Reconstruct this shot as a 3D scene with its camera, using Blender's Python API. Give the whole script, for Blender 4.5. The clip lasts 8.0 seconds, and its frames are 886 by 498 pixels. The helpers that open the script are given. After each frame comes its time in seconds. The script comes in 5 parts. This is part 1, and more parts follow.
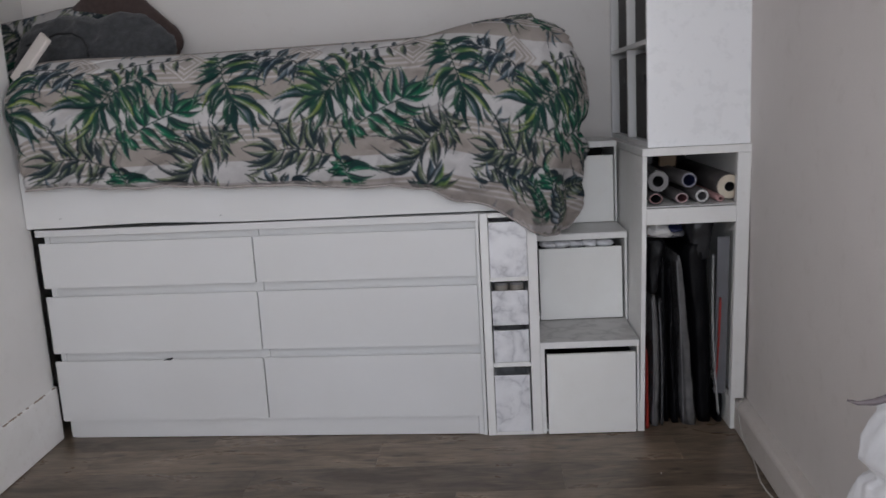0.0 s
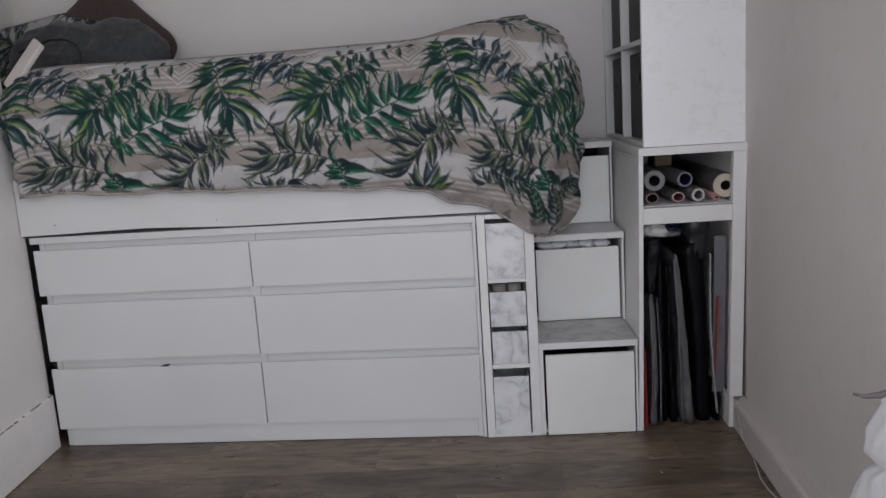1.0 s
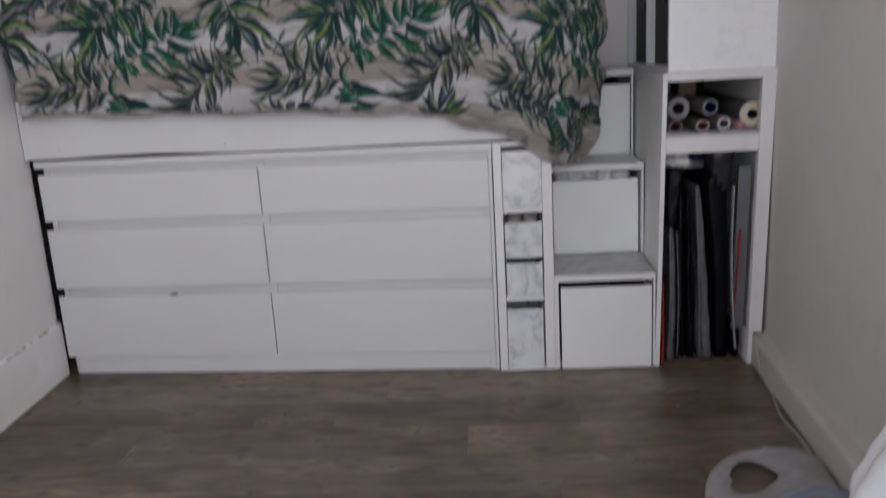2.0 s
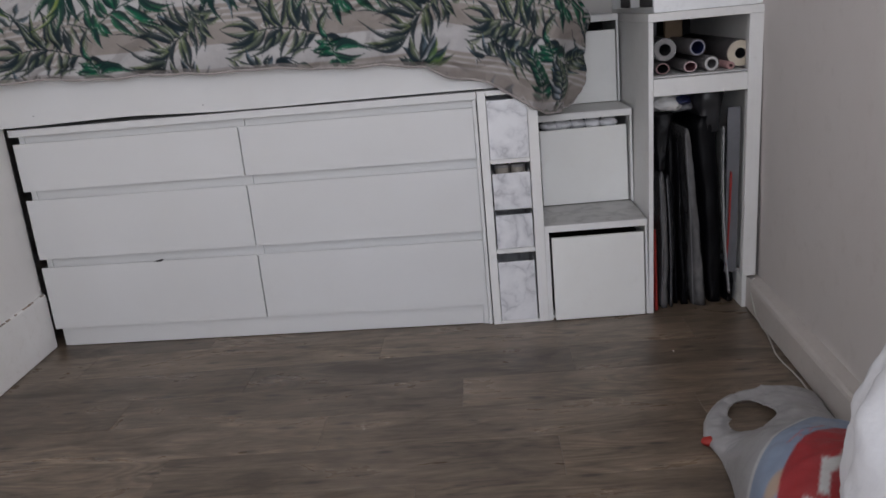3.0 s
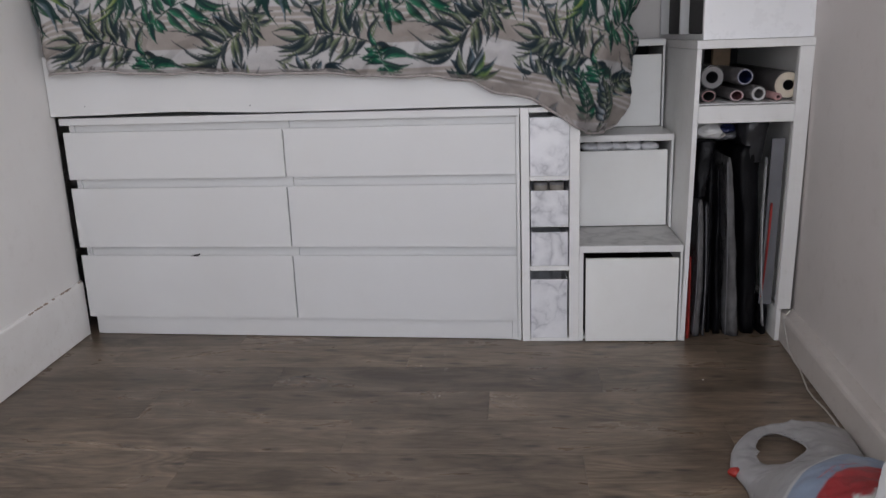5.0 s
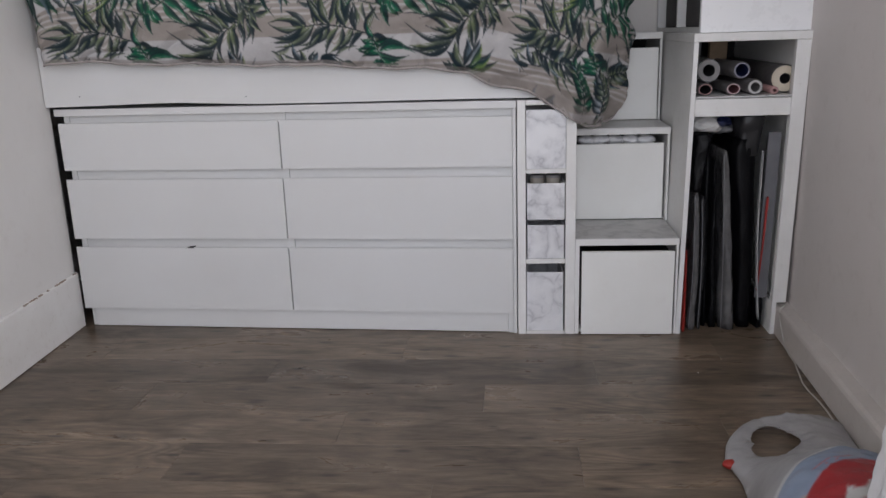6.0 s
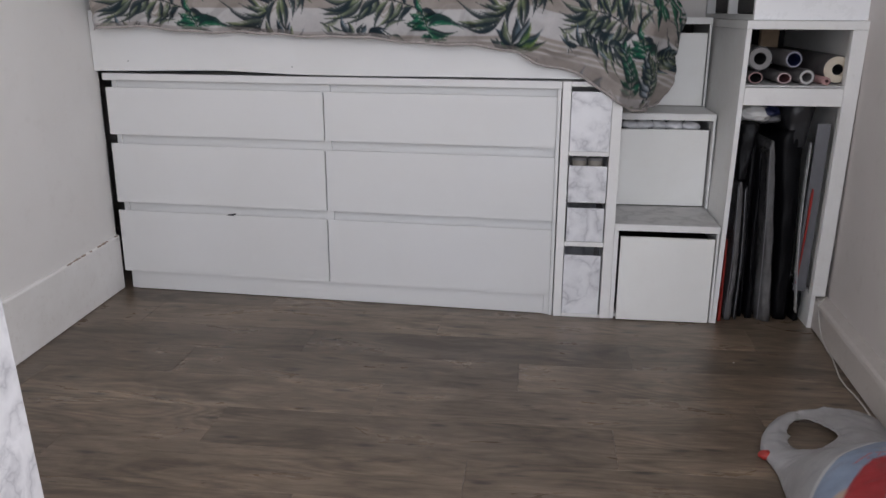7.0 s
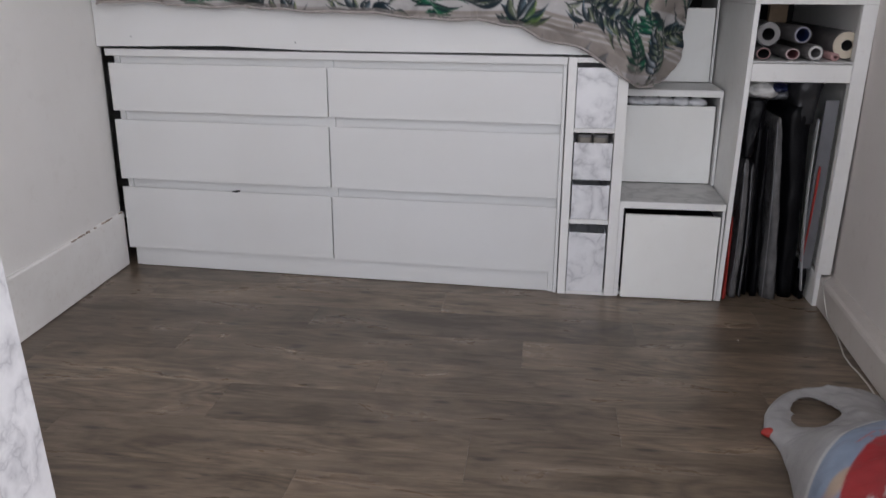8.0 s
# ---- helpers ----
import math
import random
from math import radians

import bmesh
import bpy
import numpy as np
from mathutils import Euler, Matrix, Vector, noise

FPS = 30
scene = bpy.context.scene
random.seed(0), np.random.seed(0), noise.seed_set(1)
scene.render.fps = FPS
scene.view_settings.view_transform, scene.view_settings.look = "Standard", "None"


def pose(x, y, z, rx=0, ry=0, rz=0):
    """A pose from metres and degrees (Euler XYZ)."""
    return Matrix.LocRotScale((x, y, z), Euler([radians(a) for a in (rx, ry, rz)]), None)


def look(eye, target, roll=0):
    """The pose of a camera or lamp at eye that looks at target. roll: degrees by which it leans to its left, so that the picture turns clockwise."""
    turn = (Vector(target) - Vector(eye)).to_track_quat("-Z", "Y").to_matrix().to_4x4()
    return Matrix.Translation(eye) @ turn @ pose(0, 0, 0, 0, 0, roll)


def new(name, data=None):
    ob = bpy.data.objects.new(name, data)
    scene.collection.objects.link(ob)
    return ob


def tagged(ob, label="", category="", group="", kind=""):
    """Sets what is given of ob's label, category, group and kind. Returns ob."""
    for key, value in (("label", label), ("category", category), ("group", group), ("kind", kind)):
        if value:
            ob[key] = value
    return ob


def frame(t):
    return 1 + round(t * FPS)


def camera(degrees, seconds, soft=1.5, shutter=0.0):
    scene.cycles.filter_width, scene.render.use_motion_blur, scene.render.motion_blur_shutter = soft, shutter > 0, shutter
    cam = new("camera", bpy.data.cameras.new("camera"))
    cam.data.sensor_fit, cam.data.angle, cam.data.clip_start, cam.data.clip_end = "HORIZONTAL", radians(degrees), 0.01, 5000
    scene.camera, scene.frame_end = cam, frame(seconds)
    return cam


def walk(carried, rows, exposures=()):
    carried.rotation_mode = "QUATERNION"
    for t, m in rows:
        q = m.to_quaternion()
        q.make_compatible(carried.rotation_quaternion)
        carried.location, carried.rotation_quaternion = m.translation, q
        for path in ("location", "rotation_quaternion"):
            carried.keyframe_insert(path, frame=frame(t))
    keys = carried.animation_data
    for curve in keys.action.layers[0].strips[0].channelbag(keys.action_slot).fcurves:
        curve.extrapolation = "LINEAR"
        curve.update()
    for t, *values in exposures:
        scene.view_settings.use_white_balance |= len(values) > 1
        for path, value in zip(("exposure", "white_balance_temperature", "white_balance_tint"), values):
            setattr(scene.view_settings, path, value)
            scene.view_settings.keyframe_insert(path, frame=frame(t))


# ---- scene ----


# ---- camera and walk ----
cam = camera(57.1, 8.0, soft=1.5, shutter=0.5)
PATH = [
    (0, (0.036, -2.712, 1.176), (-0.082, -0.748, 0.815), -3.1),
    (0.5, (0.036, -2.708, 1.166), (-0.027, -0.741, 0.81), -4.1),
    (1, (0.019, -2.711, 1.168), (-0.08, -0.745, 0.817), -3.7),
    (1.5, (0.023, -2.702, 1.164), (-0.074, -0.738, 0.801), -3.2),
    (2, (-0.002, -2.649, 1.097), (-0.131, -0.711, 0.619), -3.2),
    (2.2, (-0.022, -2.619, 1.079), (-0.063, -0.704, 0.503), -4.2),
    (3.3, (0.011, -2.627, 1.022), (-0.133, -0.696, 0.522), -5.0),
    (3.5, (0.013, -2.631, 1.024), (-0.133, -0.691, 0.562), -3.8),
    (4, (-0.027, -2.643, 1.02), (-0.247, -0.721, 0.511), -3.3),
    (4.5, (-0.022, -2.638, 1.02), (-0.207, -0.71, 0.523), -2.3),
    (6, (-0.022, -2.636, 1.01), (-0.189, -0.711, 0.495), -1.8),
    (6.5, (-0.054, -2.646, 1.011), (-0.276, -0.725, 0.5), 0.8),
    (7, (-0.071, -2.648, 1.005), (-0.294, -0.741, 0.443), 0.3),
    (7.5, (-0.074, -2.65, 0.995), (-0.316, -0.747, 0.429), 0.3),
    (8, (-0.069, -2.642, 1.004), (-0.302, -0.753, 0.388), 0.3),
]
walk(cam, [(t, look(eye, target, roll)) for t, eye, target, roll in PATH],
     exposures=[(0.0, -0.03, 6350, 16), (2.0, -0.08, 6350, 17), (4.5, 0.08, 6400, 17), (8.0, 0.15, 6400, 17)])

# ---- world and light ----
world = bpy.data.worlds.new("world")
scene.world = world
world.use_nodes = True
wn = world.node_tree.nodes
sky = wn.new("ShaderNodeTexSky")
sky.sky_type, sky.sun_disc = "NISHITA", False
sky.sun_elevation, sky.sun_rotation = radians(35), radians(140)
wn["Background"].inputs["Strength"].default_value = 0.10
world.node_tree.links.new(sky.outputs[0], wn["Background"].inputs["Color"])

sun_data = bpy.data.lights.new("sun", "SUN")
sun_data.energy, sun_data.angle, sun_data.color = 0.6, radians(20), (1.0, 0.97, 0.93)
sun = new("sun", sun_data)
sun.matrix_world = look((6, -7, 5), (-1.0, -1.0, 0))

ROOM_Y, WIN_Y0, WIN_Y1, WIN_Z0, WIN_Z1 = -3.95, -3.65, -2.35, 0.45, 2.20


def right_x(y):
    """The wall beside the tower runs slightly askew."""
    return 0.896 + 0.045 * y


def window_lamp(middle, ahead, wide, high, watts):
    data = bpy.data.lights.new("window_light", "AREA")
    data.shape, data.size, data.size_y = "RECTANGLE", wide, high
    data.energy, data.color = watts, (0.90, 0.955, 1.0)
    lamp = new("window_light", data)
    lamp.matrix_world = look(middle, Vector(middle) + Vector(ahead))
    return lamp


def left_x(y):
    """The opposite wall closes in a little towards the window."""
    return -1.600 - 0.043 * y


WIN_X0, WIN_X1 = -0.50, 0.52
window_lamp(((WIN_X0 + WIN_X1) / 2, ROOM_Y + 0.02, (WIN_Z0 + WIN_Z1) / 2), (0, 2.0, -0.2), WIN_X1 - WIN_X0 - 0.08, WIN_Z1 - WIN_Z0 - 0.08, 27.0)
window_lamp((right_x((WIN_Y0 + WIN_Y1) / 2) + 0.03, (WIN_Y0 + WIN_Y1) / 2, (WIN_Z0 + WIN_Z1) / 2), (-2.0, 0.14, -0.2), WIN_Y1 - WIN_Y0 - 0.08, WIN_Z1 - WIN_Z0 - 0.08, 32.5)


# ---- materials ----
def material(name):
    m = bpy.data.materials.new(name)
    m.use_nodes = True
    return m, m.node_tree.nodes, m.node_tree.links, m.node_tree.nodes["Principled BSDF"]


def node(n, kind, **values):
    made = n.new(kind)
    for key, value in values.items():
        made.inputs[key].default_value = value
    return made


def ramp(n, l, source, stops):
    made = n.new("ShaderNodeValToRGB")
    made.color_ramp.elements[0].position, made.color_ramp.elements[0].color = stops[0][0], (*stops[0][1], 1)
    made.color_ramp.elements[1].position, made.color_ramp.elements[1].color = stops[-1][0], (*stops[-1][1], 1)
    for place, colour in stops[1:-1]:
        made.color_ramp.elements.new(place).color = (*colour, 1)
    l.new(source, made.inputs[0])
    return made


def mixed(n, l, factor, a, b, blend="MIX"):
    made = n.new("ShaderNodeMix")
    made.data_type, made.blend_type = "RGBA", blend
    for socket, value in ((0, factor), (6, a), (7, b)):
        if isinstance(value, (int, float)):
            made.inputs[socket].default_value = value
        elif isinstance(value, tuple):
            made.inputs[socket].default_value = (*value, 1)
        else:
            l.new(value, made.inputs[socket])
    return made.outputs[2]


def coords(n, l, scale=(1, 1, 1), kind="Object"):
    tc, mp = n.new("ShaderNodeTexCoord"), n.new("ShaderNodeMapping")
    mp.inputs["Scale"].default_value = scale
    l.new(tc.outputs[kind], mp.inputs[0])
    return mp.outputs[0]


def bumped(n, l, b, height, strength, distance):
    bp = node(n, "ShaderNodeBump", Strength=strength, Distance=distance)
    l.new(height, bp.inputs["Height"])
    l.new(bp.outputs[0], b.inputs["Normal"])


def painted(name, colour, stain, rough=0.5, grain=220.0, bump=0.08, blotch=2.5, dirt=0.35, spec=0.5):
    """A painted or laminated surface: broad mottling, scuffs with shapes of their own, fine relief."""
    m, n, l, b = material(name)
    at = coords(n, l)
    big = node(n, "ShaderNodeTexNoise", Scale=blotch, Detail=5, Roughness=0.6)
    small = node(n, "ShaderNodeTexNoise", Scale=blotch * 9, Detail=6, Roughness=0.7)
    fine = node(n, "ShaderNodeTexNoise", Scale=grain, Detail=3)
    for t in (big, small, fine):
        l.new(at, t.inputs["Vector"])
    spots = ramp(n, l, small.outputs[0], [(0.56, (0, 0, 0)), (0.78, (1, 1, 1))])
    broad = ramp(n, l, big.outputs[0], [(0.35, (0, 0, 0)), (0.75, (1, 1, 1))])
    one = mixed(n, l, broad.outputs[0], colour, tuple(0.75 * c + 0.25 * s for c, s in zip(colour, stain)))
    scale = node(n, "ShaderNodeMath")
    scale.operation = "MULTIPLY"
    scale.inputs[1].default_value = dirt
    l.new(spots.outputs[0], scale.inputs[0])
    l.new(mixed(n, l, scale.outputs[0], one, stain), b.inputs["Base Color"])
    rr = ramp(n, l, small.outputs[0], [(0.3, (rough - 0.08,) * 3), (0.8, (rough + 0.12,) * 3)])
    l.new(rr.outputs[0], b.inputs["Roughness"])
    b.inputs["Specular IOR Level"].default_value = spec
    bumped(n, l, b, fine.outputs[0], bump, 0.002)
    return m


def marble(name, base, vein, scale, rough=0.35):
    m, n, l, b = material(name)
    info, apart = n.new("ShaderNodeObjectInfo"), n.new("ShaderNodeVectorMath")
    apart.operation = "MULTIPLY_ADD"
    apart.inputs[1].default_value = (5.0, 9.0, 7.0)
    l.new(info.outputs["Random"], apart.inputs[0])
    l.new(coords(n, l), apart.inputs[2])
    at = apart.outputs[0]
    warp = node(n, "ShaderNodeTexNoise", Scale=scale * 0.9, Detail=4)
    l.new(at, warp.inputs["Vector"])
    push = n.new("ShaderNodeVectorMath")
    push.operation = "MULTIPLY_ADD"
    push.inputs[1].default_value = (0.30, 0.30, 0.30)
    l.new(warp.outputs["Color"], push.inputs[0])
    l.new(at, push.inputs[2])
    cells = node(n, "ShaderNodeTexVoronoi", Scale=scale)
    cells.feature = "DISTANCE_TO_EDGE"
    l.new(push.outputs[0], cells.inputs["Vector"])
    cloud = node(n, "ShaderNodeTexNoise", Scale=scale * 1.3, Detail=6, Roughness=0.65)
    l.new(push.outputs[0], cloud.inputs["Vector"])
    lines = ramp(n, l, cells.outputs[0], [(0.0, (0.80, 0.80, 0.80)), (0.03, (0.50, 0.50, 0.50)), (0.12, (0.20, 0.20, 0.20)), (0.28, (0, 0, 0))])
    fog = ramp(n, l, cloud.outputs[0], [(0.34, (0.05, 0.05, 0.05)), (0.56, (1, 1, 1))])
    part_of = mixed(n, l, fog.outputs[0], (0, 0, 0), lines.outputs[0])
    veined = mixed(n, l, part_of, base, vein)
    half = mixed(n, l, 0.14, (0, 0, 0), fog.outputs[0])
    l.new(mixed(n, l, half, veined, tuple(0.5 * (p + q) for p, q in zip(base, vein))), b.inputs["Base Color"])
    b.inputs["Roughness"].default_value = rough
    return m


def plain(name, colour, rough=0.6, vary=0.15, scale=30.0, metal=0.0, bump=0.2, sheen=0.0, spec=0.5):
    m, n, l, b = material(name)
    at = coords(n, l)
    t = node(n, "ShaderNodeTexNoise", Scale=scale, Detail=6, Roughness=0.65)
    l.new(at, t.inputs["Vector"])
    c = ramp(n, l, t.outputs[0], [(0.3, tuple(v * (1 - vary) for v in colour)), (0.7, tuple(min(1, v * (1 + vary)) for v in colour))])
    l.new(c.outputs[0], b.inputs["Base Color"])
    b.inputs["Roughness"].default_value, b.inputs["Metallic"].default_value = rough, metal
    b.inputs["Sheen Weight"].default_value, b.inputs["Specular IOR Level"].default_value = sheen, spec
    bumped(n, l, b, t.outputs[0], bump, 0.004)
    return m


def floor_wood():
    m, n, l, b = material("grey_brown_laminate")
    info = n.new("ShaderNodeObjectInfo")
    tc = n.new("ShaderNodeTexCoord")
    shift = node(n, "ShaderNodeCombineXYZ")
    mul = n.new("ShaderNodeMath")
    mul.operation, mul.inputs[1].default_value = "MULTIPLY", 37.0
    l.new(info.outputs["Random"], mul.inputs[0])
    l.new(mul.outputs[0], shift.inputs[0])
    l.new(mul.outputs[0], shift.inputs[1])
    add = n.new("ShaderNodeVectorMath")
    l.new(tc.outputs["Object"], add.inputs[0])
    l.new(shift.outputs[0], add.inputs[1])

    def scaled(s):
        mp = n.new("ShaderNodeMapping")
        mp.inputs["Scale"].default_value = s
        l.new(add.outputs[0], mp.inputs[0])
        return mp.outputs[0]

    grain = node(n, "ShaderNodeTexNoise", Scale=1.0, Detail=9, Roughness=0.72, Distortion=0.9)
    l.new(scaled((5.0, 36, 36)), grain.inputs["Vector"])
    fine = node(n, "ShaderNodeTexNoise", Scale=1.0, Detail=6, Roughness=0.75)
    l.new(scaled((16, 210, 210)), fine.inputs["Vector"])
    broad = node(n, "ShaderNodeTexNoise", Scale=1.0, Detail=6, Roughness=0.65, Distortion=0.6)
    l.new(scaled((3.2, 8.0, 8.0)), broad.inputs["Vector"])
    body = ramp(n, l, grain.outputs[0], [(0.30, (0.084, 0.061, 0.043)), (0.48, (0.138, 0.104, 0.076)), (0.70, (0.203, 0.157, 0.117))])
    cloud = ramp(n, l, broad.outputs[0], [(0.36, (0.66, 0.65, 0.64)), (0.48, (0.98, 0.98, 0.97)), (0.62, (1.24, 1.23, 1.22))])
    one = mixed(n, l, 1.0, body.outputs[0], cloud.outputs[0], "MULTIPLY")
    streak = ramp(n, l, fine.outputs[0], [(0.3, (0.87, 0.87, 0.87)), (0.65, (1.07, 1.07, 1.07))])
    two = mixed(n, l, 1.0, one, streak.outputs[0], "MULTIPLY")
    # arched growth lines, pale on grey, in some stretches only
    hill = node(n, "ShaderNodeTexNoise", Scale=1.0, Detail=1.5, Roughness=0.4)
    l.new(scaled((1.5, 7.5, 7.5)), hill.inputs["Vector"])
    steps = n.new("ShaderNodeMath")
    steps.operation, steps.inputs[1].default_value = "MULTIPLY", 34.0
    l.new(hill.outputs[0], steps.inputs[0])
    fold = n.new("ShaderNodeMath")
    fold.operation, fold.inputs[1].default_value = "PINGPONG", 1.0
    l.new(steps.outputs[0], fold.inputs[0])
    arch = ramp(n, l, fold.outputs[0], [(0.0, (0.74, 0.73, 0.72)), (0.5, (1.0, 1.0, 1.0)), (1.0, (1.20, 1.19, 1.17))])
    where = node(n, "ShaderNodeTexNoise", Scale=1.0, Detail=2)
    l.new(scaled((3.1, 9.0, 9.0)), where.inputs["Vector"])
    patch = ramp(n, l, where.outputs[0], [(0.46, (0, 0, 0)), (0.58, (0.95, 0.95, 0.95))])
    two = mixed(n, l, patch.outputs[0], two, mixed(n, l, 1.0, two, arch.outputs[0], "MULTIPLY"))
    # small dark knots in about half of the cells
    knots = node(n, "ShaderNodeTexVoronoi", Scale=1.0, Randomness=1.0)
    knots.voronoi_dimensions = "2D"
    l.new(scaled((3.4, 11.0, 11.0)), knots.inputs["Vector"])
    dark = ramp(n, l, knots.outputs["Distance"], [(0.02, (0.85, 0.85, 0.85)), (0.06, (0.6, 0.6, 0.6)), (0.10, (0.18, 0.18, 0.18)), (0.18, (0, 0, 0))])
    chosen = ramp(n, l, knots.outputs["Color"], [(0.46, (0, 0, 0)), (0.58, (1, 1, 1))])
    knot_at = mixed(n, l, 1.0, dark.outputs[0], chosen.outputs[0], "MULTIPLY")
    three = mixed(n, l, knot_at, two, (0.032, 0.025, 0.020))
    dashes = node(n, "ShaderNodeTexNoise", Scale=1.0, Detail=3, Roughness=0.6)
    l.new(scaled((10, 80, 80)), dashes.inputs["Vector"])
    ticks = ramp(n, l, dashes.outputs[0], [(0.63, (0, 0, 0)), (0.70, (0.75, 0.75, 0.75))])
    three = mixed(n, l, ticks.outputs[0], three, (0.05, 0.038, 0.029))
    tone = ramp(n, l, info.outputs["Random"], [(0.0, (0.79, 0.78, 0.77)), (0.5, (0.99, 0.98, 0.96)), (1.0, (1.23, 1.21, 1.18))])
    l.new(mixed(n, l, 1.0, three, tone.outputs[0], "MULTIPLY"), b.inputs["Base Color"])
    rr = ramp(n, l, broad.outputs[0], [(0.3, (0.40,) * 3), (0.7, (0.24,) * 3)])
    l.new(rr.outputs[0], b.inputs["Roughness"])
    b.inputs["Specular IOR Level"].default_value = 0.4
    bumped(n, l, b, fine.outputs[0], 0.10, 0.002)
    return m


def printed(name, rough=0.85, weave=900.0, sheen=0.15, alpha=1.0, bump=0.25, spec=0.5):
    """A surface whose dye is held in the mesh's colour layer."""
    m, n, l, b = material(name)
    dye = n.new("ShaderNodeVertexColor")
    dye.layer_name = "dye"
    at = coords(n, l)
    t = node(n, "ShaderNodeTexNoise", Scale=weave, Detail=2)
    w = node(n, "ShaderNodeTexNoise", Scale=26.0, Detail=5, Roughness=0.6)
    l.new(at, t.inputs["Vector"])
    l.new(at, w.inputs["Vector"])
    c = ramp(n, l, w.outputs[0], [(0.3, (0.9, 0.9, 0.9)), (0.7, (1.06, 1.06, 1.06))])
    l.new(mixed(n, l, 1.0, dye.outputs[0], c.outputs[0], "MULTIPLY"), b.inputs["Base Color"])
    b.inputs["Roughness"].default_value, b.inputs["Sheen Weight"].default_value = rough, sheen
    b.inputs["Alpha"].default_value, b.inputs["Specular IOR Level"].default_value = alpha, spec
    bumped(n, l, b, w.outputs[0], bump, 0.01)
    return m


PANEL_WHITE = painted("cool_white_panel", (0.90, 0.905, 0.915), (0.885, 0.89, 0.90), rough=0.3, dirt=0.0, bump=0.02)
WHITE = painted("white_laminate", (0.70, 0.70, 0.697), (0.60, 0.58, 0.54), rough=0.42, dirt=0.10, bump=0.03)
PAINT_WOOD = painted("white_painted_board", (0.83, 0.825, 0.81), (0.50, 0.46, 0.40), rough=0.48, dirt=0.28, bump=0.06, blotch=4)
BOX_WHITE = painted("cream_white_foil", (0.885, 0.885, 0.86), (0.62, 0.58, 0.50), rough=0.38, dirt=0.12, bump=0.02)
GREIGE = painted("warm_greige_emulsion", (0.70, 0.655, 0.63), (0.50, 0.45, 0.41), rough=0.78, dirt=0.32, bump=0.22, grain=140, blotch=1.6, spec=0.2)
WALL = painted("off_white_emulsion", (0.83, 0.815, 0.795), (0.60, 0.56, 0.52), rough=0.75, dirt=0.22, bump=0.22, grain=140, blotch=1.6, spec=0.25)
BACK_WALL = painted("pale_beige_emulsion", (0.80, 0.775, 0.755), (0.62, 0.57, 0.53), rough=0.78, dirt=0.22, bump=0.22, grain=140, blotch=1.6, spec=0.2)
SKIRT = painted("white_gloss_skirting", (0.87, 0.86, 0.84), (0.52, 0.47, 0.41), rough=0.4, dirt=0.35, bump=0.08, blotch=5)
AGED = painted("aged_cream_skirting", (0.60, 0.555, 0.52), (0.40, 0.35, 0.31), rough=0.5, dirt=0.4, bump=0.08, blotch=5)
CEIL = painted("white_ceiling_paint", (0.80, 0.79, 0.77), (0.7, 0.68, 0.64), rough=0.85)
MARBLE = marble("marble_vinyl", (0.80, 0.80, 0.815), (0.36, 0.36, 0.385), 8.0)
TREAD = marble("grey_marble_vinyl", (0.54, 0.53, 0.515), (0.28, 0.275, 0.27), 9.0, 0.42)
FLOOR = floor_wood()
CLOTH = printed("palm_print_cotton", sheen=0.03, spec=0.2)
BAG = printed("carrier_bag_film", rough=0.42, weave=300.0, sheen=0.0, bump=0.35, alpha=0.72)
BLACK = plain("black_film", (0.004, 0.004, 0.005), rough=0.38, spec=0.16, bump=1.0, scale=18)
# near-black: shade of recesses and bores put into colour; also the underfloor
RECESS_SHADE = plain("recess_shade_black", (0.02, 0.02, 0.022), rough=0.9)
CHAR = plain("charcoal_fleece", (0.050, 0.053, 0.058), rough=0.95, vary=0.35, scale=45, bump=0.8, sheen=0.2)
BROWN = plain("brown_suede", (0.062, 0.040, 0.036), rough=0.9, vary=0.25, scale=60, bump=0.4, sheen=0.2)
GREY_FILM = plain("grey_sleeve_film", (0.115, 0.112, 0.114), rough=0.25, spec=0.45, vary=0.25, scale=26, bump=0.9)
PALE_FILM = plain("pale_grey_card", (0.17, 0.17, 0.18), rough=0.5, vary=0.1, scale=10)
RED = plain("red_card", (0.34, 0.026, 0.018), rough=0.5, vary=0.1)
FOLDER_G = plain("lavender_grey_card", (0.17, 0.17, 0.185), rough=0.45, vary=0.12, scale=9)
BAG_DARK = plain("dark_grey_bag_film", (0.022, 0.022, 0.024), rough=0.3, spec=0.4, vary=0.3, scale=20, bump=0.9)
CARD_G = plain("grey_white_card", (0.42, 0.42, 0.43), rough=0.6, vary=0.08)
NAVY = plain("navy_film", (0.016, 0.022, 0.07), rough=0.35, vary=0.3, scale=20, bump=0.6)
BROWN_CARD = plain("brown_corrugated_card", (0.24, 0.17, 0.11), rough=0.8, vary=0.15)
PAPER_W = plain("white_paper", (0.70, 0.69, 0.67), rough=0.7, vary=0.05)
PAPER_G = plain("grey_and_shaded_wrap", (0.085, 0.078, 0.078), rough=0.45, vary=0.25, scale=25)
PAPER_P = plain("pink_wrap", (0.50, 0.29, 0.28), rough=0.5, vary=0.2, scale=40)
PAPER_L2 = plain("greyed_white_paper", (0.52, 0.51, 0.50), rough=0.7, vary=0.1)
PAPER_M = plain("mid_grey_paper", (0.22, 0.21, 0.21), rough=0.7, vary=0.1)
PAPER_L = plain("lavender_paper", (0.33, 0.33, 0.40), rough=0.6, vary=0.1)
PAPER_PALE = plain("pale_pink_paper", (0.66, 0.50, 0.50), rough=0.6, vary=0.1)
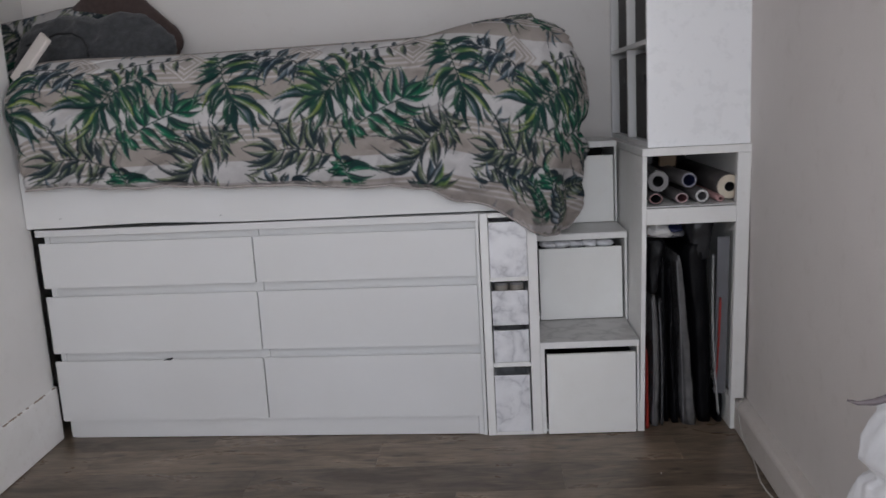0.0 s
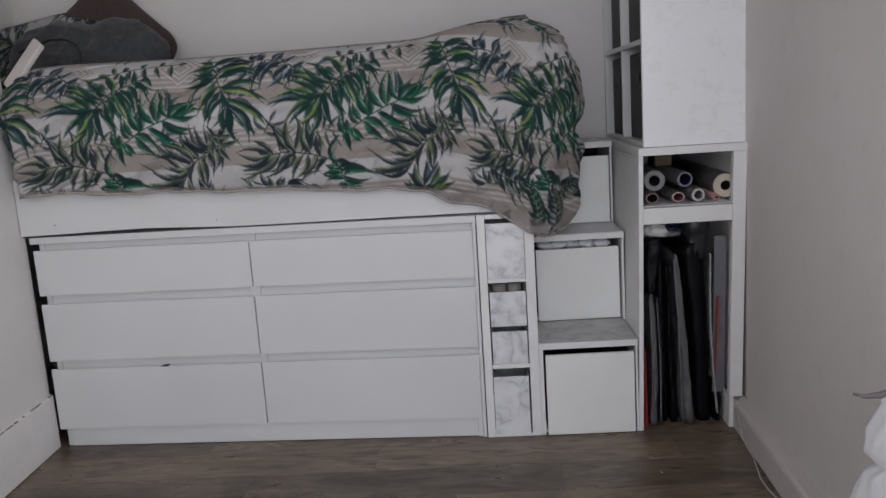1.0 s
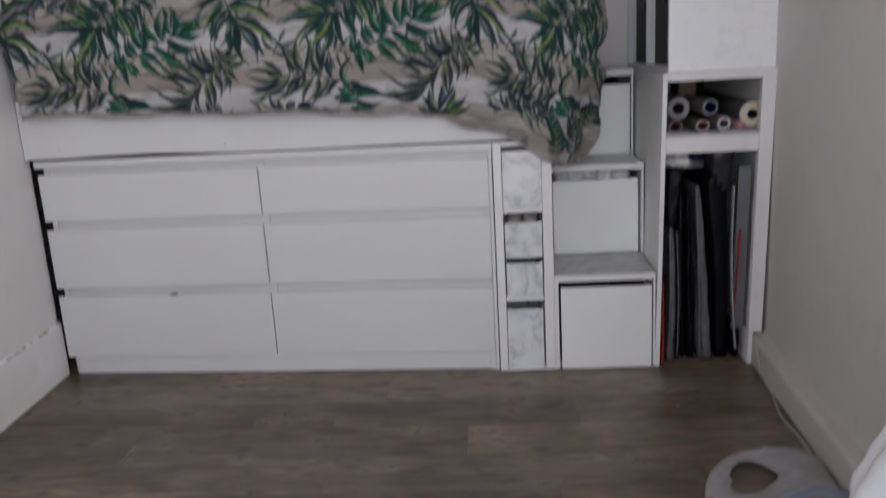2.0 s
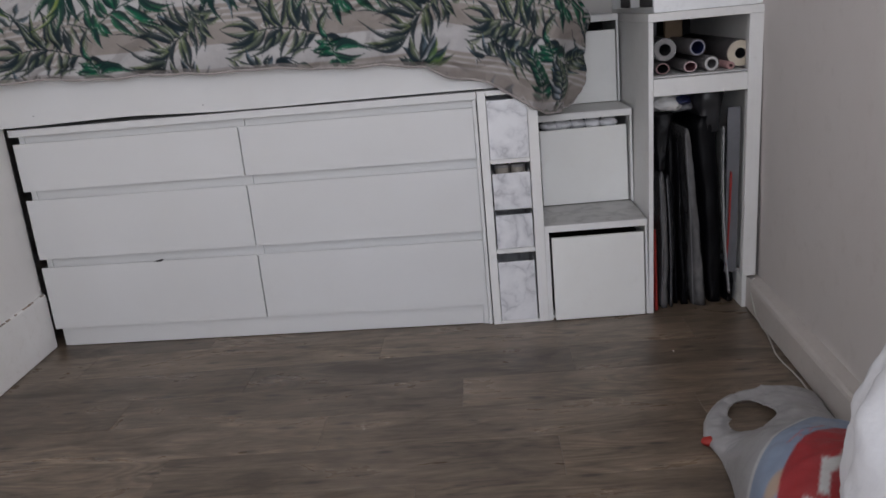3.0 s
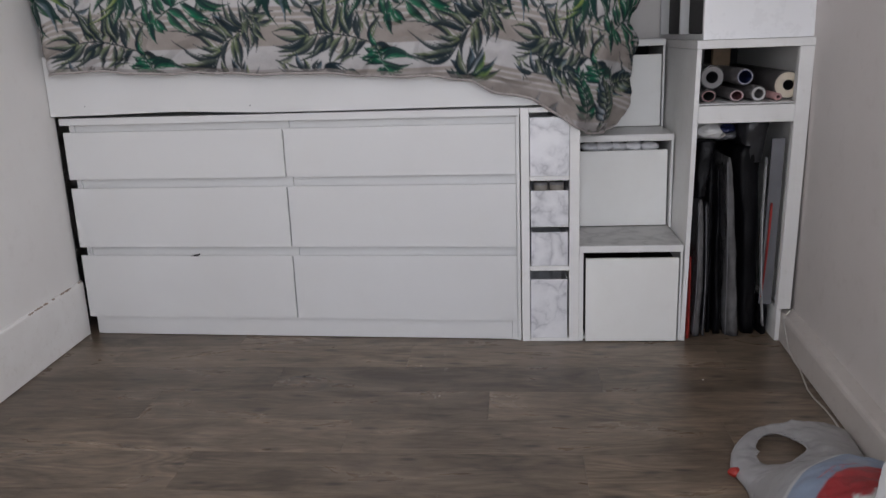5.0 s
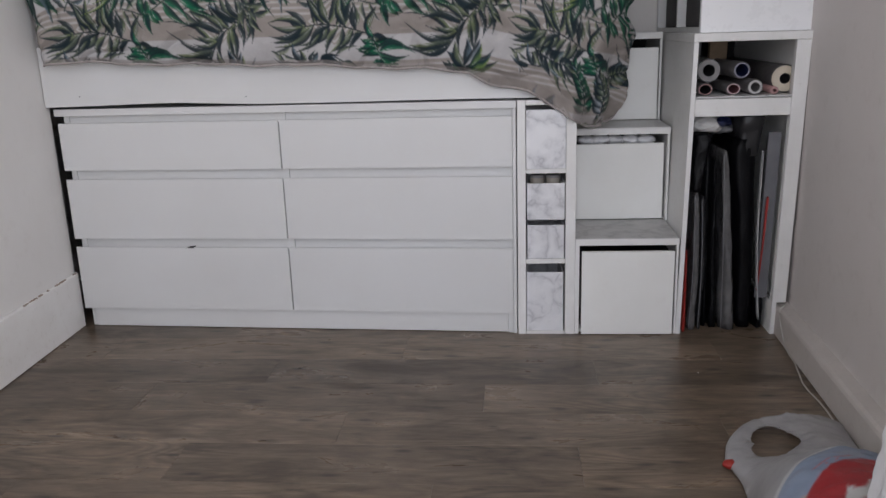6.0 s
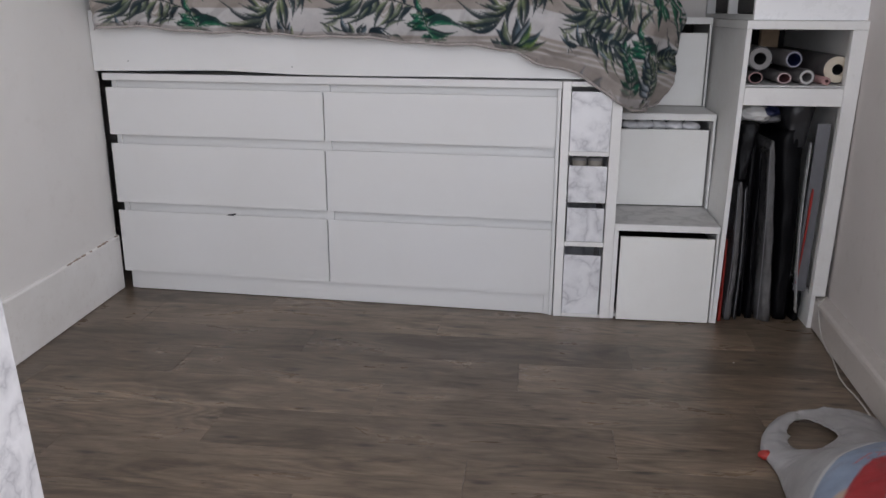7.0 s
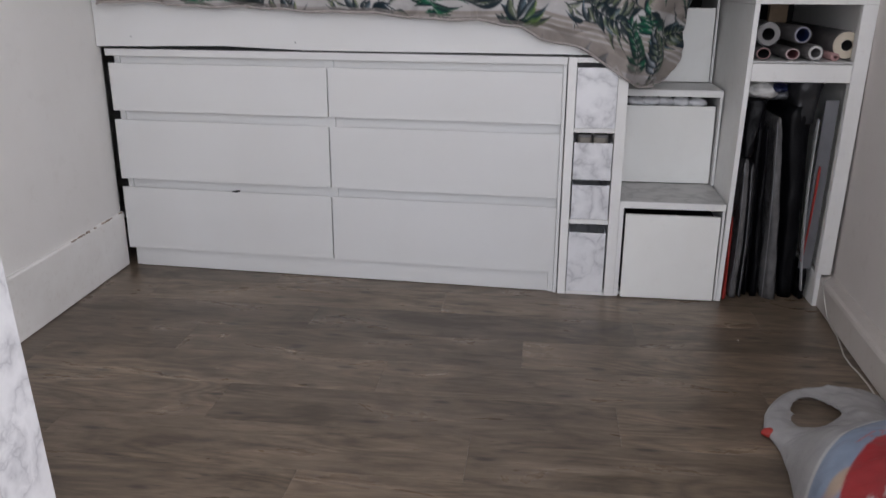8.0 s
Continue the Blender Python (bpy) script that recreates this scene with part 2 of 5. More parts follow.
PAPER_D = plain("dusky_pink_paper", (0.24, 0.10, 0.11), rough=0.6, vary=0.2)
CREAM_CORE = plain("cream_paper", (0.68, 0.60, 0.48), rough=0.7, vary=0.08)
PAPER_B = plain("navy_wrap", (0.02, 0.03, 0.10), rough=0.4, vary=0.3)
HEM = plain("taupe_hem_cotton", (0.34, 0.305, 0.29), rough=0.9, vary=0.2, scale=60, bump=0.5)
FOIL = plain("silver_foil", (0.30, 0.31, 0.32), rough=0.22, metal=1.0, bump=1.0, scale=110, vary=0.5)
GREY_CUBE = plain("dark_grey_fabric", (0.075, 0.073, 0.072), rough=0.9, vary=0.15, scale=120, bump=0.4)
CABLE = plain("white_cable_sheath", (0.54, 0.52, 0.48), rough=0.45, vary=0.08)
DARKCORD = plain("dark_cord", (0.015, 0.015, 0.017), rough=0.6)
STONE_JAR = plain("beige_tin", (0.30, 0.27, 0.23), rough=0.5, vary=0.15)
CHIP = plain("bare_wood_chip", (0.33, 0.26, 0.21), rough=0.8, vary=0.4, scale=90)
PADDED = plain("white_padded_cloth", (0.74, 0.74, 0.76), rough=0.75, vary=0.04, scale=20, bump=0.5, sheen=0.1)
DUSK = plain("mauve_grey_strap", (0.11, 0.09, 0.095), rough=0.7)


# ---- building helpers ----
def mesh_of(name, bm, mat, smooth=False):
    me = bpy.data.meshes.new(name)
    bmesh.ops.recalc_face_normals(bm, faces=bm.faces)
    bm.to_mesh(me)
    bm.free()
    for m in (mat if isinstance(mat, (list, tuple)) else [mat]):
        me.materials.append(m)
    if smooth:
        me.polygons.foreach_set("use_smooth", [True] * len(me.polygons))
    return me


def part(name, bm, mat, parent=None, label="", smooth=False):
    ob = new(name, mesh_of(name, bm, mat, smooth))
    if parent is not None:
        ob.parent = parent
    return tagged(ob, label=label)


def empty(name, at, label, category, group="", turn=0.0):
    ob = new(name)
    ob.empty_display_size = 0.05
    ob.matrix_world = pose(*at, 0, 0, turn)
    return tagged(ob, label=label, category=category, group=group)


def slab(a, b, bevel=0.0015, bm=None, seg=2):
    """A box between two corners with eased edges."""
    out = bm or bmesh.new()
    one = bmesh.new()
    bmesh.ops.create_cube(one, size=1)
    for v in one.verts:
        v.co = [a[i] + (v.co[i] + 0.5) * (b[i] - a[i]) for i in range(3)]
    if bevel:
        bmesh.ops.bevel(one, geom=one.edges[:], offset=bevel, segments=seg, affect="EDGES", profile=0.5)
    me = bpy.data.meshes.new("piece")
    one.to_mesh(me)
    one.free()
    out.from_mesh(me)
    bpy.data.meshes.remove(me)
    return out


def tube(points, radius, bm=None, sides=10, closed=True):
    """A round bar along points."""
    out = bm or bmesh.new()
    rings = []
    pts = [Vector(p) for p in points]
    for i, p in enumerate(pts):
        ahead = (pts[min(i + 1, len(pts) - 1)] - pts[max(i - 1, 0)]).normalized()
        side = ahead.cross(Vector((0, 0, 1)) if abs(ahead.z) < 0.9 else Vector((1, 0, 0))).normalized()
        up = side.cross(ahead)
        r = radius[i] if isinstance(radius, (list, tuple)) else radius
        rings.append([out.verts.new(p + r * (math.cos(a) * side + math.sin(a) * up)) for a in (2 * math.pi * k / sides for k in range(sides))])
    for a, b in zip(rings, rings[1:]):
        for k in range(sides):
            out.faces.new((a[k], a[(k + 1) % sides], b[(k + 1) % sides], b[k]))
    if closed:
        out.faces.new(rings[0])
        out.faces.new(rings[-1])
    return out


def pipe(p0, p1, r_out, r_in, squash=1.0, bm=None, sides=28):
    """A hollow cardboard tube between two points."""
    out = bm or bmesh.new()
    p0, p1 = Vector(p0), Vector(p1)
    ahead = (p1 - p0).normalized()
    side = ahead.cross(Vector((0, 0, 1))).normalized()
    up = side.cross(ahead)
    rings = []
    for p, r in ((p0, r_in), (p0, r_out - 0.001), (p0 + ahead * 0.001, r_out), (p1, r_out), (p1, r_in)):
        rings.append([out.verts.new(p + r * (math.cos(a) * side + squash * math.sin(a) * up)) for a in (2 * math.pi * k / sides for k in range(sides))])
    for i in range(len(rings)):
        a, b = rings[i], rings[(i + 1) % len(rings)]
        for k in range(sides):
            out.faces.new((a[k], a[(k + 1) % sides], b[(k + 1) % sides], b[k]))
    return out


def blob(centre, size, power=2.4, detail=40, wrinkle=0.01, freq=9.0, seed=0.0, tilt=None):
    """A stuffed cushion shape: a superellipsoid with soft creases."""
    bm = bmesh.new()
    rows = []
    n_u, n_v = detail * 2, detail
    for j in range(n_v + 1):
        ph = math.pi * (j / n_v - 0.5)
        row = []
        for i in range(n_u):
            th = 2 * math.pi * i / n_u
            c, s = math.cos(th), math.sin(th)
            cp, sp = math.cos(ph), math.sin(ph)
            f = lambda w, e: math.copysign(abs(w) ** (2 / e), w)
            p = Vector((f(cp, 2) * f(c, power), f(cp, 2) * f(s, power), f(sp, 2)))
            p = Vector((p.x * size[0], p.y * size[1], p.z * size[2]))
            d = noise.fractal(p * freq + Vector((seed, seed, 0)), 0.7, 2.0, 4) * wrinkle
            p += p.normalized() * d if p.length > 1e-6 else Vector()
            row.append(p)
        rows.append(row)
    m = (tilt or Matrix.Identity(4))
    vs = [[bm.verts.new(Vector(centre) + (m @ p)) for p in row] for row in rows[1:-1]]
    lo = bm.verts.new(Vector(centre) + (m @ rows[0][0]))
    hi = bm.verts.new(Vector(centre) + (m @ rows[-1][0]))
    for a, b in zip(vs, vs[1:]):
        for i in range(n_u):
            bm.faces.new((a[i], a[(i + 1) % n_u], b[(i + 1) % n_u], b[i]))
    for i in range(n_u):
        bm.faces.new((lo, vs[0][(i + 1) % n_u], vs[0][i]))
        bm.faces.new((hi, vs[-1][i], vs[-1][(i + 1) % n_u]))
    return bm


# ---- the room ----
def structure(name, bm, mat, label=""):
    return tagged(part(name, bm, mat, None, label), kind="structure")


ALCOVE_X, BACK_Y, CEIL_Z = -1.93, 0.82, 2.55


def build_room():
    bm = slab((-1.78, ROOM_Y, 0), (-1.602, 0.088, CEIL_Z), 0.004)
    for v in bm.verts:
        if v.co.x > -1.7:
            v.co.x += left_x(v.co.y) + 1.602
    structure("wall_left", bm, WALL)
    structure("wall_alcove_side", slab((ALCOVE_X - 0.1, 0.088, 0), (ALCOVE_X, BACK_Y + 0.1, CEIL_Z), 0), WALL)
    structure("wall_alcove_return", slab((ALCOVE_X - 0.1, -0.01, 0), (-1.783, 0.085, CEIL_Z), 0), WALL)
    structure("wall_back", slab((ALCOVE_X, BACK_Y, 0), (1.1, BACK_Y + 0.12, CEIL_Z), 0), BACK_WALL)
    bm = bmesh.new()
    def wall_piece(y0, y1, z0, z1):
        ring = [(right_x(y0), y0), (right_x(y1), y1), (right_x(y1) + 0.15, y1), (right_x(y0) + 0.15, y0)]
        lo = [bm.verts.new((x, y, z0)) for x, y in ring]
        hi = [bm.verts.new((x, y, z1)) for x, y in ring]
        bm.faces.new(lo), bm.faces.new(hi)
        for i in range(4):
            bm.faces.new((lo[i], lo[(i + 1) % 4], hi[(i + 1) % 4], hi[i]))
    wall_piece(ROOM_Y, WIN_Y0, 0, CEIL_Z)
    wall_piece(WIN_Y1, BACK_Y, 0, CEIL_Z)
    wall_piece(WIN_Y0, WIN_Y1, 0, WIN_Z0)
    wall_piece(WIN_Y0, WIN_Y1, WIN_Z1, CEIL_Z)
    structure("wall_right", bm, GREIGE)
    bm = bmesh.new()
    y0, y1 = ROOM_Y - 0.15, ROOM_Y
    slab((-1.9, y0, 0), (WIN_X0, y1, CEIL_Z), 0, bm)
    slab((WIN_X1, y0, 0), (1.0, y1, CEIL_Z), 0, bm)
    slab((WIN_X0, y0, 0), (WIN_X1, y1, WIN_Z0), 0, bm)
    slab((WIN_X0, y0, WIN_Z1), (WIN_X1, y1, CEIL_Z), 0, bm)
    structure("wall_front", bm, WALL)
    pane = structure("window_2", slab((WIN_X0, y0 + 0.02, WIN_Z0), (WIN_X0 + 0.05, y0 + 0.07, WIN_Z1), 0.003), PAINT_WOOD)
    for a, b in (((WIN_X1 - 0.05, y0 + 0.02, WIN_Z0), (WIN_X1, y0 + 0.07, WIN_Z1)),
                 ((WIN_X0 + 0.05, y0 + 0.02, WIN_Z0), (WIN_X1 - 0.05, y0 + 0.07, WIN_Z0 + 0.05)),
                 ((WIN_X0 + 0.05, y0 + 0.02, WIN_Z1 - 0.05), (WIN_X1 - 0.05, y0 + 0.07, WIN_Z1))):
        part("window_frame", slab(a, b, 0.003), PAINT_WOOD, pane)
    structure("ceiling", slab((ALCOVE_X - 0.1, ROOM_Y - 0.2, CEIL_Z), (1.2, BACK_Y + 0.12, CEIL_Z + 0.1), 0), CEIL)
    xw = right_x(WIN_Y0) + 0.08
    window = structure("window_1", slab((xw, WIN_Y0, WIN_Z0), (xw + 0.05, WIN_Y0 + 0.05, WIN_Z1), 0.003), PAINT_WOOD)
    xe = right_x(WIN_Y1) + 0.06
    for a, b in (((xw, WIN_Y1 - 0.05, WIN_Z0), (xe + 0.05, WIN_Y1, WIN_Z1)),
                 ((xw, WIN_Y0 + 0.05, WIN_Z0), (xw + 0.05, WIN_Y1 - 0.05, WIN_Z0 + 0.05)),
                 ((xw, WIN_Y0 + 0.05, WIN_Z1 - 0.05), (xw + 0.05, WIN_Y1 - 0.05, WIN_Z1))):
        part("window_frame", slab(a, b, 0.003), PAINT_WOOD, window)

    # skirting: tall on one side with a chipped top edge, low and rounded on the other
    bm = bmesh.new()
    rows = []
    for y in np.linspace(0.086, ROOM_Y, 40):
        h = 0.206 + 0.002 * math.sin(5 * y)
        x = left_x(y)
        rows.append([bm.verts.new(p) for p in ((x - 0.002, y, 0.003), (x + 0.012, y, 0.003), (x + 0.012, y, h - 0.006), (x + 0.008, y, h), (x - 0.002, y, h))])
    for a, b in zip(rows, rows[1:]):
        for k in range(5):
            bm.faces.new((a[k], a[(k + 1) % 5], b[(k + 1) % 5], b[k]))
    bm.faces.new(rows[0]), bm.faces.new(rows[-1])
    left = structure("baseboard_left", bm, SKIRT)
    rng = random.Random(5)
    bm = bmesh.new()
    for k in range(16):
        y = 0.07 - 0.36 * rng.random() ** 0.8
        h = 0.206 + 0.002 * math.sin(5 * y)
        x, w = left_x(y), rng.uniform(0.003, 0.013)
        slab((x + 0.0075, y - w, h - rng.uniform(0.0005, 0.003)), (x + 0.0135, y + w, h + rng.uniform(0.0005, 0.0025)), 0.0006, bm, 1)
    part("paint_chip", bm, CHIP, left, "bare brown chips along the edge")
    bm = bmesh.new()
    rows = []
    for y in np.linspace(0.03, ROOM_Y, 12):
        x = right_x(y)
        rows.append([bm.verts.new(p) for p in ((x + 0.002, y, 0.003), (x - 0.046, y, 0.003), (x - 0.045, y, 0.084), (x - 0.042, y, 0.093), (x - 0.035, y, 0.099), (x + 0.002, y, 0.104))])
    for a, b in zip(rows, rows[1:]):
        for k in range(6):
            bm.faces.new((a[k], a[(k + 1) % 6], b[(k + 1) % 6], b[k]))
    bm.faces.new(rows[0]), bm.faces.new(rows[-1])
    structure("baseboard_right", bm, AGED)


build_room()


# ---- chest of drawers ----
DR_W, DR_H, DR_TURN = 1.578, 0.792, -2.75


def build_chest():
    chest = empty("chest_of_drawers", (-0.004, 0.004, 0), "white laminate chest of six wide drawers under the bed", "chest of drawers", turn=DR_TURN)
    w, t, d = DR_W, 0.018, 0.46
    def add(name, a, b, bevel=0.0015, mat=WHITE, parent=chest, label=""):
        ob = part(name, slab(a, b, bevel), mat, parent, label)
        return ob
    add("top", (-w - 0.006, -0.004, DR_H - 0.024), (0.002, d, DR_H))
    add("side_panel", (-w + 0.012, 0.022, 0), (-w + 0.032, d, DR_H - 0.0245))
    add("side_panel", (-0.0115, 0.002, 0), (0.0, d, DR_H - 0.0245))
    add("back_panel", (-w + 0.033, d - 0.008, 0.02), (-0.031, d - 0.001, DR_H - 0.026))
    add("plinth", (-w + 0.0325, 0.012, 0.002), (-0.0305, 0.030, 0.0715), label="low white plinth board")
    add("plinth_end", (-0.0300, 0.010, 0), (-0.0120, 0.0215, 0.0715))
    add("centre_post", (-w / 2 - 0.018, 0.0195, 0.072), (-w / 2 + 0.018, 0.036, DR_H - 0.025))
    rows = ((0.0725, 0.302), (0.334, 0.546), (0.579, 0.742))
    for lo, hi in rows:
        top = hi + 0.033 if hi < 0.7 else DR_H - 0.025
        for a, b in ((-w + 0.0325, -w / 2 - 0.0185), (-w / 2 + 0.0185, -0.0125)):
            add("rail", (a, 0.0255, hi - 0.03), (b, 0.040, top + 0.004 if hi < 0.7 else top))
    for lo, hi in rows:
        for a, b in ((-w, -w / 2 - 0.0022), (-w / 2 + 0.0022, -0.0125)):
            bm = bmesh.new()
            # a drawer front whose upper edge slopes back as a finger grip
            prof = [(0.0, lo), (0.0, hi), (0.003, hi + 0.0015), (0.017, hi - 0.012), (0.018, lo)]
            ends = []
            for x in (a, b):
                ends.append([bm.verts.new((x, y, z)) for y, z in prof])
            for k in range(5):
                bm.faces.new((ends[0][k], ends[0][(k + 1) % 5], ends[1][(k + 1) % 5], ends[1][k]))
            bm.faces.new(ends[0]), bm.faces.new(ends[1])
            bmesh.ops.bevel(bm, geom=[e for e in bm.edges if abs(e.verts[0].co.x - e.verts[1].co.x) < 1e-6], offset=0.0012, segments=2, affect="EDGES")
            front = part("drawer", bm, WHITE, chest, "flat white drawer front with a bevelled grip edge")
            inner = slab((a + 0.05, 0.0185, lo + 0.02), (b - 0.05, 0.0240, hi - 0.035), 0.001)
            part("drawer_box", inner, WHITE, front)
    bm = slab((-1.163, -0.0012, 0.3005), (-1.133, 0.016, 0.3065), 0.001)
    for v in bm.verts:
        if v.co.z > 0.304 and v.co.x < -1.150:
            v.co.z -= 0.005
    part("chip", bm, DARKCORD, chest, "dark chip on a drawer edge")


build_chest()


# ---- bed ----
def build_bed():
    bed = empty("bed", (-0.8, 0.4, 0.8), "raised single bed with a white painted side board", "bed")
    inv = Matrix.Translation((0.8, -0.4, -0.8))
    def add(name, bm, mat, label=""):
        bm.transform(inv)
        return part(name, bm, mat, bed, label)
    bm = bmesh.new()
    n = 60
    lows, highs = [], []
    for k in range(n + 1):
        x = -1.598 + (1.598 + 0.17) * k / n
        s = k / n
        y = 0.052 - 0.032 * s
        z = 0.7975 + 0.0035 * (1 + math.sin(s * 9.0)) * (1 - s) + 0.006 * max(0, 1 - abs(s - 0.26) / 0.16)
        lows.append((x, y, z)), highs.append((x, y, 1.0))
    grid = []
    for dy in (0.0, 0.018):
        grid.append([[bm.verts.new((x, y + dy, z)) for x, y, z in row] for row in (lows, highs)])
    f, b = grid
    for k in range(n):
        bm.faces.new((f[0][k], f[0][k + 1], f[1][k + 1], f[1][k]))
        bm.faces.new((b[0][k], b[0][k + 1], b[1][k + 1], b[1][k]))
        bm.faces.new((f[0][k], f[0][k + 1], b[0][k + 1], b[0][k]))
        bm.faces.new((f[1][k], f[1][k + 1], b[1][k + 1], b[1][k]))
    for k in (0, n):
        bm.faces.new((f[0][k], f[1][k], b[1][k], b[0][k]))
    board = add("side_board", bm, WHITE, "white painted board, slightly bowed")
    for x, z in ((-0.893, 0.823), (-1.47, 0.835)):
        y = 0.052 - 0.032 * (x + 1.598) / 1.768
        bm = blob((x + 0.8, y - 0.4005, z - 0.8), (0.0022, 0.0012, 0.0018), detail=6, wrinkle=0)
        part("screw_hole", bm, DARKCORD, board)
    add("base_board", slab((ALCOVE_X + 0.01, 0.08, 0.86), (0.17, 0.80, 0.90), 0.002), PAINT_WOOD)
    add("rear_rail", slab((ALCOVE_X + 0.01, 0.785, 0.5), (0.17, 0.81, 0.855), 0.002), PAINT_WOOD)
    add("mattress", slab((ALCOVE_X + 0.015, 0.085, 0.903), (0.165, 0.80, 1.10), 0.03, seg=4), PADDED)


build_bed()

# ---- printed palm pattern ----
TAUPE, TAUPE_D, CREAM, LINE = (0.295, 0.262, 0.240), (0.25, 0.22, 0.205), (0.465, 0.452, 0.452), (0.47, 0.445, 0.43)
DEEP, GREEN, LIME, EMER = (0.007, 0.040, 0.032), (0.030, 0.105, 0.052), (0.19, 0.25, 0.06), (0.010, 0.125, 0.066)
NIGHT = (0.009, 0.026, 0.046)
SLATE, INK, OLIVE, STEEL = (0.062, 0.080, 0.078), (0.013, 0.024, 0.032), (0.165, 0.20, 0.10), (0.095, 0.145, 0.19)
PERIOD = 0.756


class Print:
    """Dye laid on a cloth of u metres along and v metres down."""

    def __init__(self, us, vs):
        self.us, self.vs = us, vs
        self.dye = np.zeros((len(us), len(vs), 3))
        self.ground()

    def window(self, u0, u1, v0, v1):
        a, b = np.searchsorted(self.us, [u0, u1])
        c, d = np.searchsorted(self.vs, [v0, v1])
        return slice(a, b), slice(c, d)

    def lay(self, w, alpha, colour):
        self.dye[w] += alpha[..., None] * (np.asarray(colour) - self.dye[w])

    def ground(self):
        u, v = np.meshgrid(self.us, self.vs, indexing="ij")
        self.dye[:] = TAUPE
        pu = np.mod(u, PERIOD / 2) - PERIOD / 4
        band = np.mod(v + 0.004 * np.sin(u * 5.0), 0.20)
        soft = lambda x, e=0.003: np.clip(x / e + 0.5, 0, 1)
        cream = soft(band - 0.045) * soft(0.125 - band)
        self.lay(slice(None), 0.95 * cream, CREAM)
        for k in (0.140, 0.158, 0.176):
            self.lay(slice(None), 0.8 * soft(0.0035 - np.abs(band - k)), LINE)
        pv = np.mod(v + 0.05, 0.30) - 0.15
        diamond = np.abs(pu) + np.abs(pv) * 1.15
        inside = soft(0.085 - diamond)
        self.lay(slice(None), inside * 0.9, TAUPE)
        for k in (0.030, 0.052, 0.074):
            self.lay(slice(None), inside * soft(0.0038 - np.abs(diamond - k)), LINE)

    def leaf(self, u, v, turn, length, width, bend, root, tip, dark):
        length *= 0.90
        r = length * 1.15
        w = self.window(u - r, u + r, v - r, v + r)
        if w[0].start >= w[0].stop or w[1].start >= w[1].stop:
            return
        x, y = np.meshgrid(self.us[w[0]] - u, self.vs[w[1]] - v, indexing="ij")
        c, s = math.cos(turn), math.sin(turn)
        t = (x * c + y * s) / length
        q = (-x * s + y * c) - bend * length * (1.25 * t ** 3 + 0.15 * t * t)
        k = np.clip(t, 0, 1)
        half = 1.06 * width * np.sin(math.pi * k ** 0.90) ** 0.95 * (1 - 0.25 * k)
        alpha = np.clip((half - np.abs(q)) / 0.0022 + 0.3, 0, 1) * (t > 0) * (t < 1)
        edge = np.clip(q / (half + 1e-4), -1, 1)
        wash = 0.5 + 0.5 * np.sin(t * 9 + u * 91 + edge * 2)
        mixk = np.clip(k * 1.1 + 0.25 * (wash - 0.5), 0, 1)[..., None]
        colour = np.asarray(root) * (1 - mixk) + np.asarray(tip) * mixk
        shade = np.clip(0.5 + 1.4 * edge + 0.5 * (wash - 0.5), 0, 1)[..., None]
        colour = colour * shade + np.asarray(dark) * (1 - shade)
        gleam = np.clip(1 - np.abs(edge - 0.62) * 6, 0, 1) * np.clip(wash * 1.6 - 0.25, 0, 1) * 0.85
        colour = colour + gleam[..., None] * (np.asarray(CREAM) - colour)
        inked = np.clip(-edge * 2.4 - 0.5, 0, 1)[..., None] * 0.7
        colour = colour * (1 - inked) + np.asarray(INK) * inked
        rib = np.clip(1 - np.abs(q) / 0.0011, 0, 1)[..., None] * 0.6
        colour = colour * (1 - rib) + np.asarray(INK) * rib
        self.dye[w] += (0.97 * alpha)[..., None] * (colour - self.dye[w])

    def stem(self, a, b, bow, colour, width=0.0022):
        n = 60
        for k in range(n):
            t = k / (n - 1)
            u = a[0] + (b[0] - a[0]) * t - (b[1] - a[1]) * bow * math.sin(math.pi * t)
            v = a[1] + (b[1] - a[1]) * t + (b[0] - a[0]) * bow * math.sin(math.pi * t)
            w = self.window(u - 0.008, u + 0.008, v - 0.008, v + 0.008)
            x, y = np.meshgrid(self.us[w[0]] - u, self.vs[w[1]] - v, indexing="ij")
            if x.size:
                self.lay(w, np.clip((width - np.hypot(x, y)) / 0.0015 + 0.5, 0, 1), colour)

    def branch(self, a, b, bow, pairs, length, width, splay, roots, tips, dark, rng, taper=0.45):
        self.stem(a, b, bow, dark)
        way = math.atan2(b[1] - a[1], b[0] - a[0])
        pairs = max(4, round(pairs * 1.1))
        for k in range(pairs):
            t = (k + 0.4) / pairs
            u = a[0] + (b[0] - a[0]) * t - (b[1] - a[1]) * bow * math.sin(math.pi * t)
            v = a[1] + (b[1] - a[1]) * t + (b[0] - a[0]) * bow * math.sin(math.pi * t)
            for side in (-1, 1):
                size = length * (1 - taper * t) * rng.uniform(0.85, 1.12)
                i = rng.randrange(len(roots))
                self.leaf(u, v, way + side * (splay * (1.22 - 0.40 * t) + rng.uniform(-0.2, 0.2)), size, width * rng.uniform(0.85, 1.15),
                          -side * rng.uniform(0.05, 0.5), roots[i], tips[i], dark)
        self.leaf(b[0], b[1], way, length * (1 - taper) * 0.9, width * 0.8, 0.1, roots[0], tips[0], dark)

